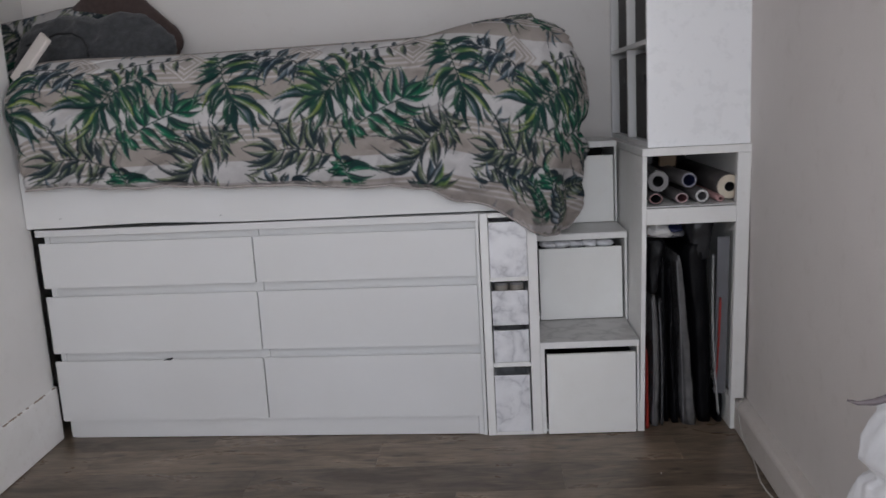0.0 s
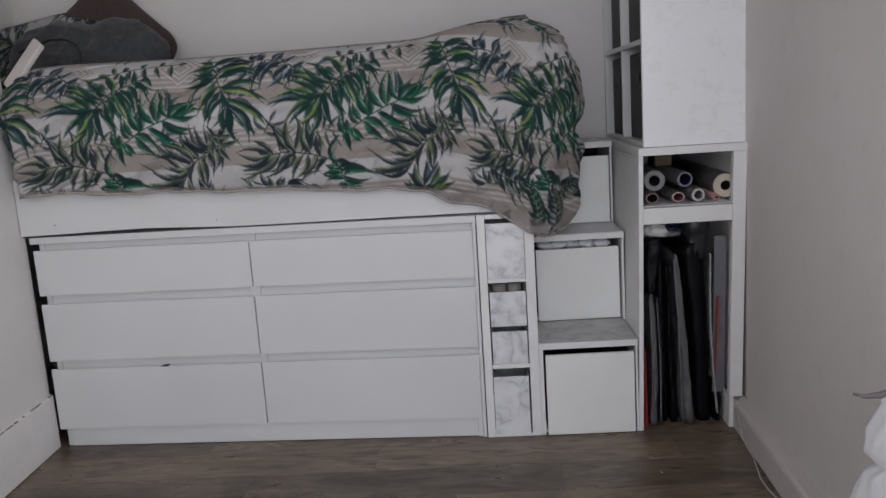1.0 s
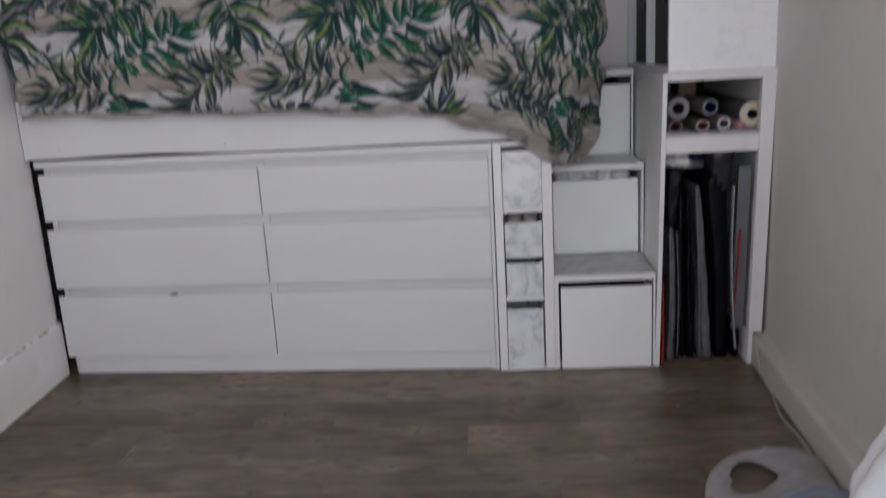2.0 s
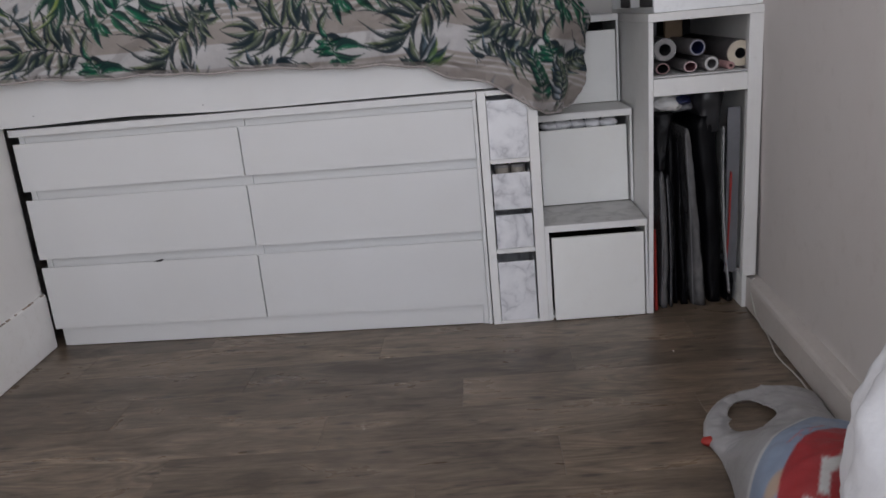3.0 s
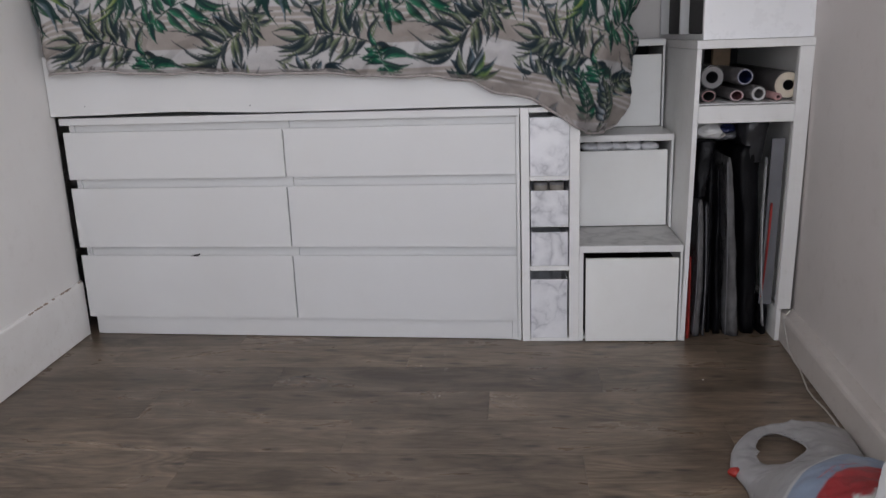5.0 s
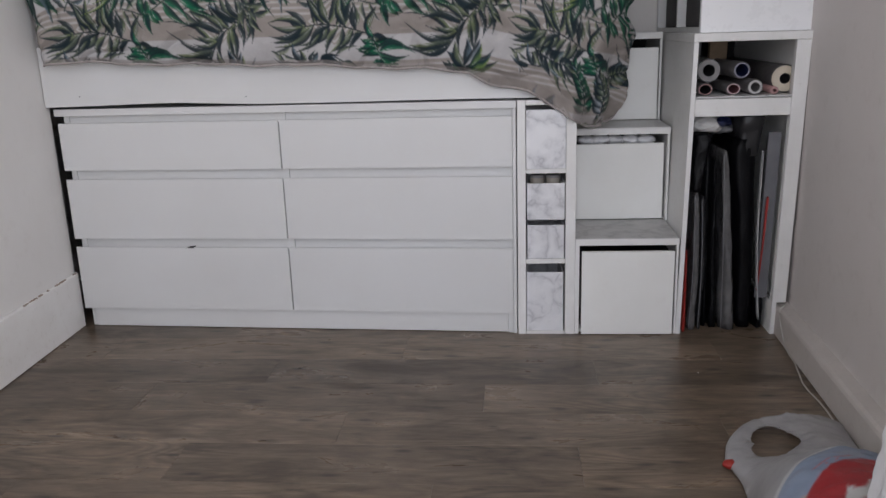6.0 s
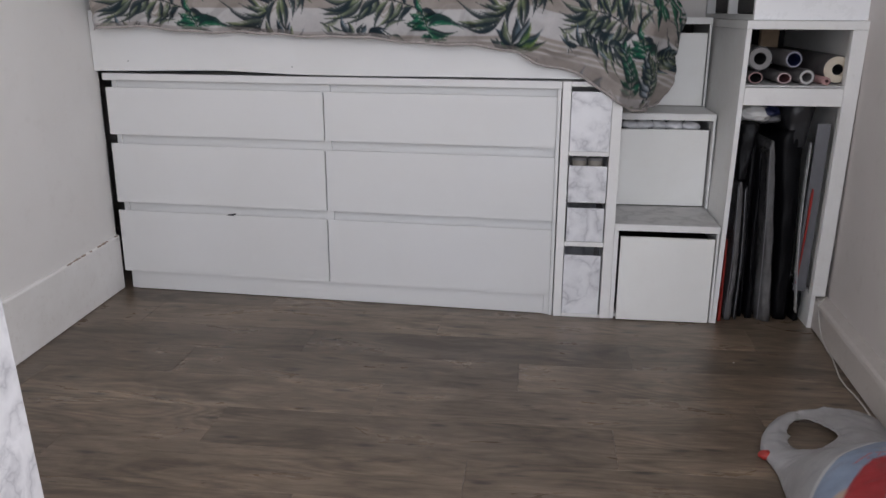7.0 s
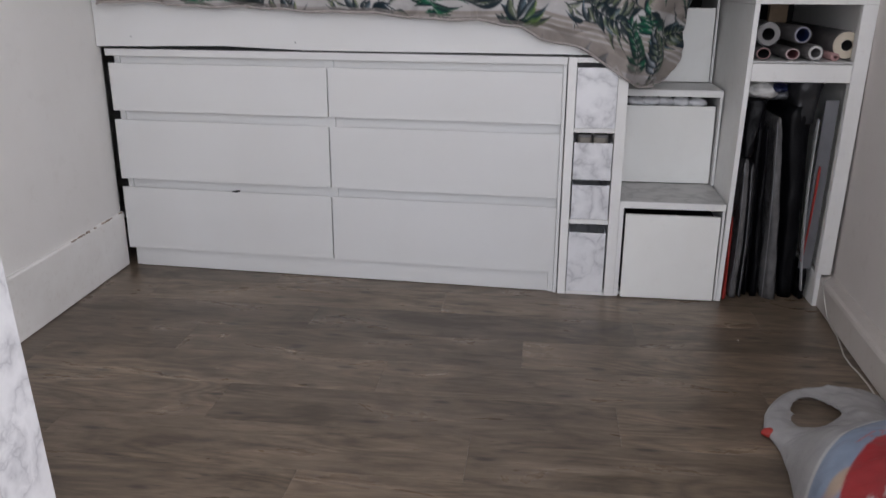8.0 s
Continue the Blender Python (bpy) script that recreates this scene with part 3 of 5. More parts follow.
    def spray(self, stem, leaves, palette, dark, rng, width=0.0120, sway=0.35, under=None):
        """Leaflets along a bent stem: each from a share of its length to its own tip."""
        way = [Vector(q) for q in stem]
        reach = [0.0]
        for a, b in zip(way, way[1:]):
            reach.append(reach[-1] + (b - a).length)
        along = lambda f: tuple(np.interp(f * reach[-1], reach, [q[k] for q in way]) for k in (0, 1))
        for a, b in zip(way, way[1:]):
            self.stem(tuple(a), tuple(b), 0.0, dark, 0.0019)
        if under is not None:
            # a second, darker rank of leaflets behind the first
            shade = [(min(1, max(0, f + rng.uniform(-0.06, 0.06))), du + rng.uniform(-0.022, 0.022), dv + rng.uniform(-0.022, 0.022), under) for f, du, dv, tone in leaves]
            leaves = shade + list(leaves)
        for f, du, dv, tone in leaves:
            u, v = along(f)
            length = math.hypot(du - u, dv - v)
            a, b = along(max(0, f - 0.05)), along(min(1, f + 0.05))
            side = math.copysign(1, (b[0] - a[0]) * (dv - v) - (b[1] - a[1]) * (du - u))
            bend = -side * sway * rng.uniform(0.3, 1.3) * (1 if rng.random() < 0.7 else -0.8)
            root, tip = palette[tone]
            # the bend carries the tip sideways: aim off so that it still ends on its mark
            turn = math.atan2(dv - v, du - u) - math.atan(bend * 1.3)
            self.leaf(u, v, turn, length * 1.15, width * rng.uniform(0.8, 1.1), bend, root, tip, dark)


def palm_print(us, vs, seed=3):
    """The whole repeat: two palm fronds, an emerald branch, slate branches and small sprigs."""
    p = Print(us, vs)
    first = math.floor((us[0] + 1.2) / PERIOD) - 1
    last = math.ceil((us[-1] + 1.2) / PERIOD) + 1
    frond = ((DEEP, DEEP), (DEEP, GREEN), (GREEN, LIME), (SLATE, STEEL), (LIME, LIME))
    fresh = ((EMER, EMER), (DEEP, EMER), (EMER, GREEN))
    dusk = ((SLATE, OLIVE), (INK, SLATE), (OLIVE, SLATE), (SLATE, STEEL), (CREAM, STEEL), (INK, NIGHT))
    for rep in range(first, last + 1):
        for base in (-0.56, 0.0, 0.56):
            rng = random.Random(seed)
            def at(x, y):
                return (-0.816 + rep * PERIOD + 0.001872 * (x - 400) - 0.000147 * (y - 200), base + 0.279 + 0.000141 * (x - 400) + 0.001823 * (y - 200))
            def spray(stem, leaves, palette, dark, **more):
                p.spray([at(*q) for q in stem], [(f, *at(x, y), tone) for f, x, y, tone in leaves], palette, dark, rng, **more)
            # pale wisps in the gaps
            for k in range(16):
                x, y, way = 360 + 25 * k + rng.uniform(-8, 8), (110, 225, 160, 315)[k % 4] + rng.uniform(-14, 14), rng.uniform(-1.2, 1.2)
                spray(((x, y), (x + 22 * math.cos(way), y + 22 * math.sin(way))), [(f, x + 46 * math.cos(way + g), y + 46 * math.sin(way + g), k % 3) for f, g in ((0.1, 0.9), (0.3, -0.8), (0.7, 0.5), (1.0, 0.0))],
                      ((OLIVE, CREAM), (SLATE, OLIVE), (SLATE, STEEL)), SLATE, width=0.0090, sway=0.6)
            # faint sprig near the ridge
            spray(((590, 96), (640, 80), (720, 66)), ((0.05, 578, 94, 0), (0.15, 600, 72, 2), (0.3, 622, 72, 1), (0.35, 640, 104, 0), (0.5, 660, 62, 2), (0.55, 672, 104, 1),
                  (0.7, 694, 100, 0), (0.75, 690, 56, 1), (0.9, 714, 98, 2), (1, 735, 62, 0), (0.2, 612, 104, 2)), dusk, INK, width=0.0125)
            # navy branch combing down from the ridge
            spray(((438, 94), (480, 94), (515, 104), (538, 122)), ((0, 402, 96, 1), (0.1, 392, 128, 5), (0.2, 412, 138, 5), (0.35, 436, 140, 1), (0.5, 462, 152, 5), (0.6, 478, 122, 3),
                  (0.75, 494, 137, 5), (0.85, 512, 138, 4), (1, 528, 134, 5), (0.3, 470, 72, 1), (0.5, 500, 74, 3), (0.7, 524, 84, 4), (0.9, 545, 100, 3), (0.15, 446, 72, 5)), dusk, INK, width=0.0130, sway=0.5, under=3)
            # long slate branch below
            spray(((606, 278), (560, 266), (520, 262), (488, 268)), ((0.95, 458, 243, 1), (0.8, 480, 212, 1), (0.7, 494, 214, 2), (0.62, 520, 206, 0), (0.5, 560, 214, 1), (0.4, 548, 218, 0),
                  (0.25, 572, 228, 1), (0.1, 605, 243, 0), (1, 436, 266, 0), (1, 436, 284, 1), (0.85, 446, 299, 0), (0.72, 478, 304, 2), (0.6, 500, 304, 1), (0.45, 530, 306, 0),
                  (0.3, 545, 300, 2), (0.15, 566, 302, 1), (0, 622, 292, 1), (0, 612, 300, 0)), dusk, INK, width=0.0135, sway=0.5, under=2)
            # slate branch rising to the next frond
            spray(((728, 296), (750, 256), (775, 234), (806, 218)), ((0.45, 698, 224, 0), (0.4, 690, 248, 1), (0.55, 728, 210, 3), (0.7, 742, 202, 1), (0.8, 760, 188, 1), (0.9, 778, 190, 2),
                  (1, 815, 184, 1), (1, 832, 208, 0), (0.5, 752, 298, 1), (0.6, 772, 296, 2), (0.7, 785, 272, 1), (0.85, 800, 262, 1), (0.95, 818, 246, 0), (0.2, 672, 256, 1),
                  (0.15, 668, 292, 0), (0.05, 694, 304, 1), (0.3, 706, 272, 2)), dusk, INK, width=0.0135, sway=0.5, under=2)
            # blue and lime tuft at the hem
            spray(((756, 340), (758, 322)), ((0.3, 728, 300, 3), (0.6, 742, 286, 0), (0.9, 760, 282, 3), (0.8, 782, 284, 4), (0.6, 800, 296, 3), (0.4, 806, 312, 0), (0.2, 722, 318, 1)), dusk, INK, width=0.0165)
            spray(((756, 345), (770, 322)), ((0.5, 798, 306, 2), (0.8, 784, 290, 2), (0.2, 740, 322, 1)), frond, DEEP, width=0.014)
            # small emerald sprig
            spray(((622, 322), (612, 300), (604, 280)), ((1, 596, 262, 0), (0.8, 634, 282, 0), (0.6, 660, 294, 1), (0.4, 668, 306, 0), (0.2, 648, 318, 2), (0.7, 592, 288, 1), (0.5, 582, 302, 0),
                  (0.3, 588, 314, 0), (0.1, 606, 324, 1)), fresh, DEEP, width=0.0125, sway=0.5, under=2)
            # dark sprigs along the hem
            spray(((470, 330), (520, 324)), ((0.1, 448, 322, 1), (0.3, 480, 308, 0), (0.6, 506, 310, 1), (0.9, 545, 314, 5), (1, 548, 330, 1)), dusk, INK, width=0.0130, sway=0.5, under=3)
            # emerald branch
            spray(((615, 234), (658, 201), (690, 183), (716, 172)), ((0.05, 612, 198, 0), (0.1, 632, 256, 1), (0.2, 652, 238, 0), (0.3, 632, 178, 1), (0.4, 690, 233, 0), (0.5, 642, 158, 0),
                  (0.5, 658, 162, 1), (0.62, 728, 216, 0), (0.72, 667, 134, 2), (0.78, 694, 128, 0), (0.85, 742, 196, 1), (0.95, 706, 126, 1), (1, 746, 134, 0), (1, 762, 166, 0), (0.98, 752, 150, 2)), fresh, DEEP, width=0.0145, sway=0.5, under=2)
            # first frond, its crown pointing along the bed
            spray(((664, 102), (615, 128), (590, 150), (572, 168)), ((1, 502, 170, 2), (1, 482, 178, 3), (0.95, 516, 224, 2), (0.97, 536, 206, 4), (0.95, 556, 232, 1), (0.9, 578, 222, 0), (0.85, 600, 216, 0),
                  (0.9, 520, 146, 1), (0.8, 528, 128, 2), (0.7, 544, 112, 1), (0.6, 572, 106, 0), (0.5, 590, 98, 2), (0.35, 618, 92, 0), (0.7, 622, 194, 0), (0.6, 612, 186, 1),
                  (0.5, 640, 184, 2), (0.4, 650, 168, 0), (0.25, 656, 150, 1), (0.15, 672, 134, 0), (0.05, 678, 116, 1), (0.2, 640, 84, 1)), frond, DEEP, width=0.0140, sway=0.45, under=1)
            # second frond, hanging
            spray(((382, 104), (396, 140), (412, 172), (420, 186)), ((0.05, 430, 84, 0), (0.2, 450, 108, 2), (0.35, 460, 130, 0), (0.5, 466, 150, 0), (0.6, 470, 174, 4), (0.75, 480, 214, 2), (0.85, 464, 228, 1),
                  (0.95, 447, 242, 3), (1, 426, 240, 0), (0.1, 350, 122, 1), (0.25, 342, 150, 0), (0.35, 350, 172, 3), (0.5, 366, 196, 2), (0.6, 376, 208, 0), (0.75, 386, 220, 1),
                  (0.9, 402, 230, 0), (0, 356, 104, 2)), frond, DEEP, width=0.0140, sway=0.45, under=1)
    # sprigs of the corner that hangs over the steps
    rng = random.Random(seed + 1)
    p.branch((0.268, 0.640), (0.250, 0.500), 0.04, 6, 0.062, 0.0125, 1.0, (EMER, DEEP), (EMER, GREEN), DEEP, rng, 0.25)
    p.branch((0.345, 0.640), (0.338, 0.530), -0.05, 5, 0.075, 0.0140, 0.8, (SLATE, OLIVE, STEEL), (OLIVE, STEEL, CREAM), INK, rng, 0.3)
    p.branch((0.080, 0.470), (0.215, 0.500), 0.08, 6, 0.070, 0.0135, 1.0, (SLATE, OLIVE, INK), (OLIVE, STEEL, SLATE), INK, rng, 0.3)
    p.branch((0.400, 0.520), (0.470, 0.480), 0.05, 5, 0.075, 0.0135, 1.0, (SLATE, OLIVE), (OLIVE, STEEL), INK, rng, 0.3)
    return p.dye


def cloth_object(name, xyz, dye, mat, parent=None):
    """A grid of points with its dye as one smooth mesh."""
    nu, nv = xyz.shape[:2]
    idx = np.arange(nu * nv).reshape(nu, nv)
    quads = np.stack([idx[:-1, :-1], idx[1:, :-1], idx[1:, 1:], idx[:-1, 1:]], -1).reshape(-1, 4)
    me = bpy.data.meshes.new(name)
    me.vertices.add(nu * nv)
    me.vertices.foreach_set("co", xyz.reshape(-1).astype(np.float32))
    me.loops.add(quads.size)
    me.loops.foreach_set("vertex_index", quads.reshape(-1).astype(np.int32))
    me.polygons.add(len(quads))
    me.polygons.foreach_set("loop_start", np.arange(0, quads.size, 4, dtype=np.int32))
    me.polygons.foreach_set("use_smooth", np.ones(len(quads), dtype=bool))
    layer = me.color_attributes.new("dye", "FLOAT_COLOR", "POINT")
    layer.data.foreach_set("color", np.concatenate([dye, np.ones((nu, nv, 1))], -1).reshape(-1).astype(np.float32))
    me.update(calc_edges=True)
    me.validate()
    me.materials.append(mat)
    ob = new(name, me)
    if parent is not None:
        ob.parent = parent
    return ob


def ripple(a, b, seed, octaves=4):
    """Smooth wandering values from a few crossed waves."""
    rng = np.random.RandomState(seed)
    out = np.zeros(np.broadcast(a, b).shape)
    for k in range(octaves):
        f = 1.7 ** k
        for _ in range(3):
            w, ph = rng.uniform(-1, 1, 2), rng.uniform(0, 6.28, 2)
            out += np.sin(a * w[0] * f + ph[0] + 1.3 * np.sin(b * w[1] * f * 0.7 + ph[1])) * np.cos(b * w[1] * f + ph[1]) / f / 3
    return out


def build_duvet():
    us = np.arange(-1.562, 1.05, 0.0030)
    vs = np.concatenate([np.arange(-0.62, -0.02, 0.012), np.arange(-0.02, 0.80, 0.0030)])
    U, V = np.meshgrid(us, vs, indexing="ij")
    front, radius, x_side = -0.040, 0.17, 0.374
    x_turn = x_side - radius
    arc = radius * math.pi / 2
    ang = np.clip((U - x_turn) / radius, 0, math.pi / 2)
    past = np.maximum(U - x_turn - arc, 0)
    px = np.minimum(U, x_turn) + radius * np.sin(ang)
    py = front + radius * (1 - np.cos(ang)) + past
    nx, ny = np.sin(ang), -np.cos(ang)
    crest = np.interp(U, [-1.6, -1.56, -1.5, -1.38, -0.96, -0.6, -0.16, -0.06, 0.03, 0.12, 0.195, 0.26, 0.35, 0.46, 0.8], [1.32, 1.340, 1.374, 1.380, 1.374, 1.378, 1.386, 1.410, 1.428, 1.438, 1.436, 1.436, 1.435, 1.428, 1.36])
    soft = np.hanning(47) / np.hanning(47).sum()
    crest = np.broadcast_to(np.convolve(np.pad(crest[:, 0], 23, "edge"), soft, "valid")[:, None], U.shape)
    hem = np.interp(U, [-1.58, -1.42, -1.11, -0.84, -0.52, -0.27, -0.15, -0.09, 0.04, 0.11, 0.17, 0.23, 0.30, 0.40, 0.50, 0.58, 0.70, 1.1],
                    [0.944, 0.949, 0.937, 0.929, 0.913, 0.899, 0.884, 0.853, 0.818, 0.768, 0.728, 0.704, 0.698, 0.702, 0.86, 1.02, 1.05, 1.06])
    hem = hem + 0.003 * np.sin(U * 17) + 0.002 * np.sin(U * 41 + 1)
    wrap = np.clip((U + 0.05) / 0.38, 0, 1) ** 1.5
    r = 0.135 + 0.12 * wrap
    bulge = 1 - 0.22 * wrap
    full = r * math.pi / 2 + (crest - r - hem)
    top_len = 0.62
    vv = np.where(V > 0, V / 0.80 * full, V)
    a = np.clip(vv / r, 0, math.pi / 2)
    down = np.maximum(vv - r * math.pi / 2, 0)
    z = crest - r * (1 - np.cos(a).clip(0) ** bulge) - down
    out = -r + r * np.sin(a).clip(0) ** bulge
    inset = np.where(V < 0, V, 0)
    z = z - 0.05 * (inset / top_len) ** 2 + 0.45 * np.clip((U - x_turn + 0.20) / 0.30, 0, 1) * np.maximum(inset, -0.25)
    room = np.where(U > x_turn - 0.05, np.clip(1 - (U - x_turn + 0.05) / 0.30, 0.22, 1), 1)
    out = out + inset * room
    # belly, tuck near the hem, folds
    h = np.clip((z - hem) / (crest - hem), 0, 1)
    body = np.clip(vv / 0.10, 0, 1)
    out = out + 0.018 * np.sin(math.pi * h) * body
    out = out - 0.016 * (1 - np.clip(h / 0.16, 0, 1)) ** 2
    swell = ripple(U * 7, V * 8, 11)
    fine = ripple(U * 30, V * 22, 12)
    crease = np.abs(ripple(U * 12 + V * 9, V * 10 - U * 5, 13))
    out = out + body * (0.012 * swell + 0.0040 * fine)
    out = out - body * 0.015 * np.clip(0.20 - crease, 0, 1) / 0.20
    flank = np.clip((U - 0.28) / 0.08, 0, 1) * body
    out = out + flank * 0.020 * ripple(U * 22, V * 46, 17)
    # hem flutter
    low = (1 - np.clip(h / 0.35, 0, 1)) * body
    out = out + low * 0.008 * np.sin(U * 31 + 2 * np.sin(U * 9))
    # the loose corner hangs inwards over the steps in deep folds
    corner = np.clip((U - 0.02) / 0.2, 0, 1) * np.clip((0.62 - U) / 0.1, 0, 1)
    under = np.clip((1.10 - z) / 0.30, 0, 1)
    pinch = np.exp(-((z - 1.05) / 0.035) ** 2) * np.clip((U - 0.26) / 0.1, 0, 1)
    out = out - 0.030 * pinch
    out = out + corner * under * 0.014 * np.sin(U * 48 + z * 9)
    z = z + body * 0.004 * swell
    x = px + nx * out
    y = py + ny * out + under * 0.12 * np.clip((U - 0.17) / 0.16, 0, 1) * np.clip((0.62 - U) / 0.1, 0, 1)
    x = x + corner * under * (0.012 * np.sin(z * 26) - 0.026 * np.clip((U - 0.26) / 0.1, 0, 1))
    y = np.minimum(y, BACK_Y - 0.012)
    # the head end tucks in at the wall
    x = x + 0.012 * np.exp(-(U + 1.562) / 0.02) * np.sin(z * 14)
    out_end = np.exp(-((U + 1.562) / 0.022) ** 2)
    y = y + 0.03 * out_end
    xyz = np.stack([x, y, z], -1)
    run = np.arange(-0.63, 1.0, 0.0030)
    # the print runs straight along the bed, then slides and gathers round the foot corner
    flow = us + np.interp(us, [-0.05, 0.20, 0.50], [0.0, 0.066, 0.12])
    slide = np.interp(us, [-0.12, 0.20, 0.45], [0.0, 0.168, 0.26])
    sheet = palm_print(flow, run)
    dye = np.stack([np.stack([np.interp(vv[i] - slide[i], run, sheet[i, :, c]) for c in range(3)], -1) for i in range(len(us))])
    rim = np.clip((np.broadcast_to(vs, U.shape) - 0.775 + 0.026 * np.clip((U + 0.14) / 0.1, 0, 1) * np.clip((0.26 - U) / 0.05, 0, 1)) / 0.004, 0, 1)[..., None]
    dye = dye * (1 - rim * 0.5) + np.asarray(TAUPE_D) * rim * 0.5
    ob = cloth_object("duvet", xyz, dye, CLOTH)
    # the cloth's underside, a padded layer behind the outer one
    thick = ob.modifiers.new("padding", "SOLIDIFY")
    thick.thickness, thick.offset = 0.012, 1.0
    rim_line = [tuple(p) for p in xyz[::4, -1]]
    part("hem", tube(rim_line, 0.0042, sides=8), HEM, ob, "taupe stitched hem", True)
    tagged(ob, label="beige duvet printed with green palm leaves, spread on the raised bed", category="duvet")
    return ob


duvet = build_duvet()


def build_pillows():
    us = np.arange(-0.36, 0.36, 0.006)
    vs = np.arange(-0.24, 0.24, 0.006)
    U, V = np.meshgrid(us, vs, indexing="ij")
    k = np.clip(1 - (np.abs(U) / 0.36) ** 3, 0, 1) ** 0.5 * np.clip(1 - (np.abs(V) / 0.24) ** 3, 0, 1) ** 0.5
    dye = palm_print(us, vs + 0.3)
    lump = ripple(U * 9, V * 9, 21)
    for side, name in ((1, "pillow"),):
        V = V * (1 - 0.22 * (np.abs(U) / 0.36) ** 4) + 0.014 * np.sin(U * 13 + 1)
        half = np.stack([U, -0.085 * k - 0.012 * lump * k, V], -1)
        back = np.stack([U, 0.085 * k, V], -1)
        m = np.array(pose(-1.655, 0.63, 1.385, -16, -3, 4))
        put = lambda g: g @ m[:3, :3].T + m[:3, 3]
        ring = np.concatenate([put(half), put(back)[:, ::-1]], 1)
        ob = cloth_object(name, ring, np.concatenate([dye, dye[:, ::-1]], 1), CLOTH)
        tagged(ob, label="pillow in a palm leaf print against the wall", category="pillow")
    tilt = pose(0, 0, 0, 68, 4, -4)
    g = part("cushion", blob((-1.46, 0.44, 1.395), (0.315, 0.19, 0.075), 3.0, 44, 0.028, 7.0, 3.1, tilt), CHAR, smooth=True)
    tagged(g, label="charcoal grey fleece cushion slumped on the bed", category="cushion")
    tilt = pose(0, 0, 0, 74, 42, 0)
    b = part("cushion", blob((-1.470, 0.665, 1.462), (0.225, 0.225, 0.05), 5.0, 40, 0.010, 6.0, 8.4, tilt), BROWN, smooth=True)
    tagged(b, label="dark brown suede cushion leaning on the back wall", category="cushion")
    pts = [(-1.66, 0.33, 1.455), (-1.60, 0.325, 1.47), (-1.53, 0.315, 1.490), (-1.47, 0.31, 1.488), (-1.43, 0.305, 1.465), (-1.415, 0.30, 1.43), (-1.41, 0.29, 1.40)]
    c = part("charger_cable", tube(pts, 0.004, sides=8), DARKCORD, smooth=True)
    tagged(c, label="thin black cable looped over the grey cushion", category="cable")
    bm = slab((-0.095, -0.030, -0.009), (0.095, 0.030, 0.009), 0.005, seg=3)
    bm.transform(pose(-1.498, 0.055, 1.385, 50, -50, 8))
    s = part("tray_board", bm, AGED)
    tagged(s, label="small white board propped up at the head of the bed", category="board")


build_pillows()


# ---- narrow unit with marble boxes ----
def build_narrow():
    unit = empty("narrow_shelf_unit", (0, 0, 0), "slim white shelf unit holding four marble boxes", "shelf unit")
    def add(name, a, b, mat=PAINT_WOOD, bevel=0.0015, label=""):
        return part(name, slab(a, b, bevel), mat, unit, label)
    add("side_panel", (0.000, 0, 0), (0.027, 0.40, 0.792))
    add("side_panel", (0.157, 0, 0), (0.190, 0.40, 0.792))
    for lo, hi in ((0.776, 0.792), (0.5555, 0.5705), (0.2505, 0.2665), (0.0, 0.012)):
        add("shelf", (0.0275, 0.001, lo), (0.1565, 0.40, hi))
    # near-black back: the shade inside the unit is put into its colour
    add("back_panel", (0.0275, 0.392, 0.0125), (0.1565, 0.399, 0.775), RECESS_SHADE)


def build_box(at, size, lean, label):
    box = empty("storage_box", at, label, "storage box", group="marble boxes in the slim shelf unit", turn=lean)
    w, d, h = size
    t = 0.004
    part("front", slab((0, 0, 0), (w, t, h), 0.001), MARBLE, box, "white marble patterned front")
    part("side", slab((0, t + 0.0003, 0), (t, d, h), 0.0008), MARBLE, box)
    part("side", slab((w - t, t + 0.0003, 0), (w, d, h), 0.0008), MARBLE, box)
    part("back", slab((t + 0.0003, d - t, 0), (w - t - 0.0003, d, h), 0.0008), MARBLE, box)
    part("bottom", slab((t + 0.0003, t + 0.0003, 0), (w - t - 0.0003, d - t - 0.0003, t), 0.0008), MARBLE, box)
    return box


build_narrow()
build_box((0.029, -0.006, 0.5715), (0.127, 0.30, 0.190), 0.6, "tall marble patterned box tucked beneath the duvet corner")
build_box((0.031, 0.001, 0.4010), (0.123, 0.30, 0.122), -0.4, "open marble patterned box with two tins inside")
build_box((0.032, 0.002, 0.2675), (0.121, 0.30, 0.115), 0.5, "low marble patterned box below another box")
build_box((0.029, 0.000, 0.0130), (0.122, 0.30, 0.208), -0.5, "tall marble patterned box on the bottom shelf")
for x in (0.066, 0.118):
    tin = empty("tin", (x, 0.06, 0.4052), "small beige tin standing inside a marble box", "tin", group="tins in a box")
    bm = bmesh.new()
    tube([(0, 0, 0), (0, 0, 0.128)], 0.024, bm, sides=24)
    body = part("body", bm, STONE_JAR, tin, smooth=False)
    part("lid", tube([(0, 0, 0.1285), (0, 0, 0.134), (0, 0, 0.138)], [0.0252, 0.0252, 0.022], sides=24), PAPER_M, tin, "pale lid")
# the divider that carries the second box, near-black for the shade around it
part("shelf", slab((0.0275, 0.02, 0.3955), (0.1565, 0.40, 0.4005), 0.001), RECESS_SHADE, bpy.data.objects["narrow_shelf_unit"])


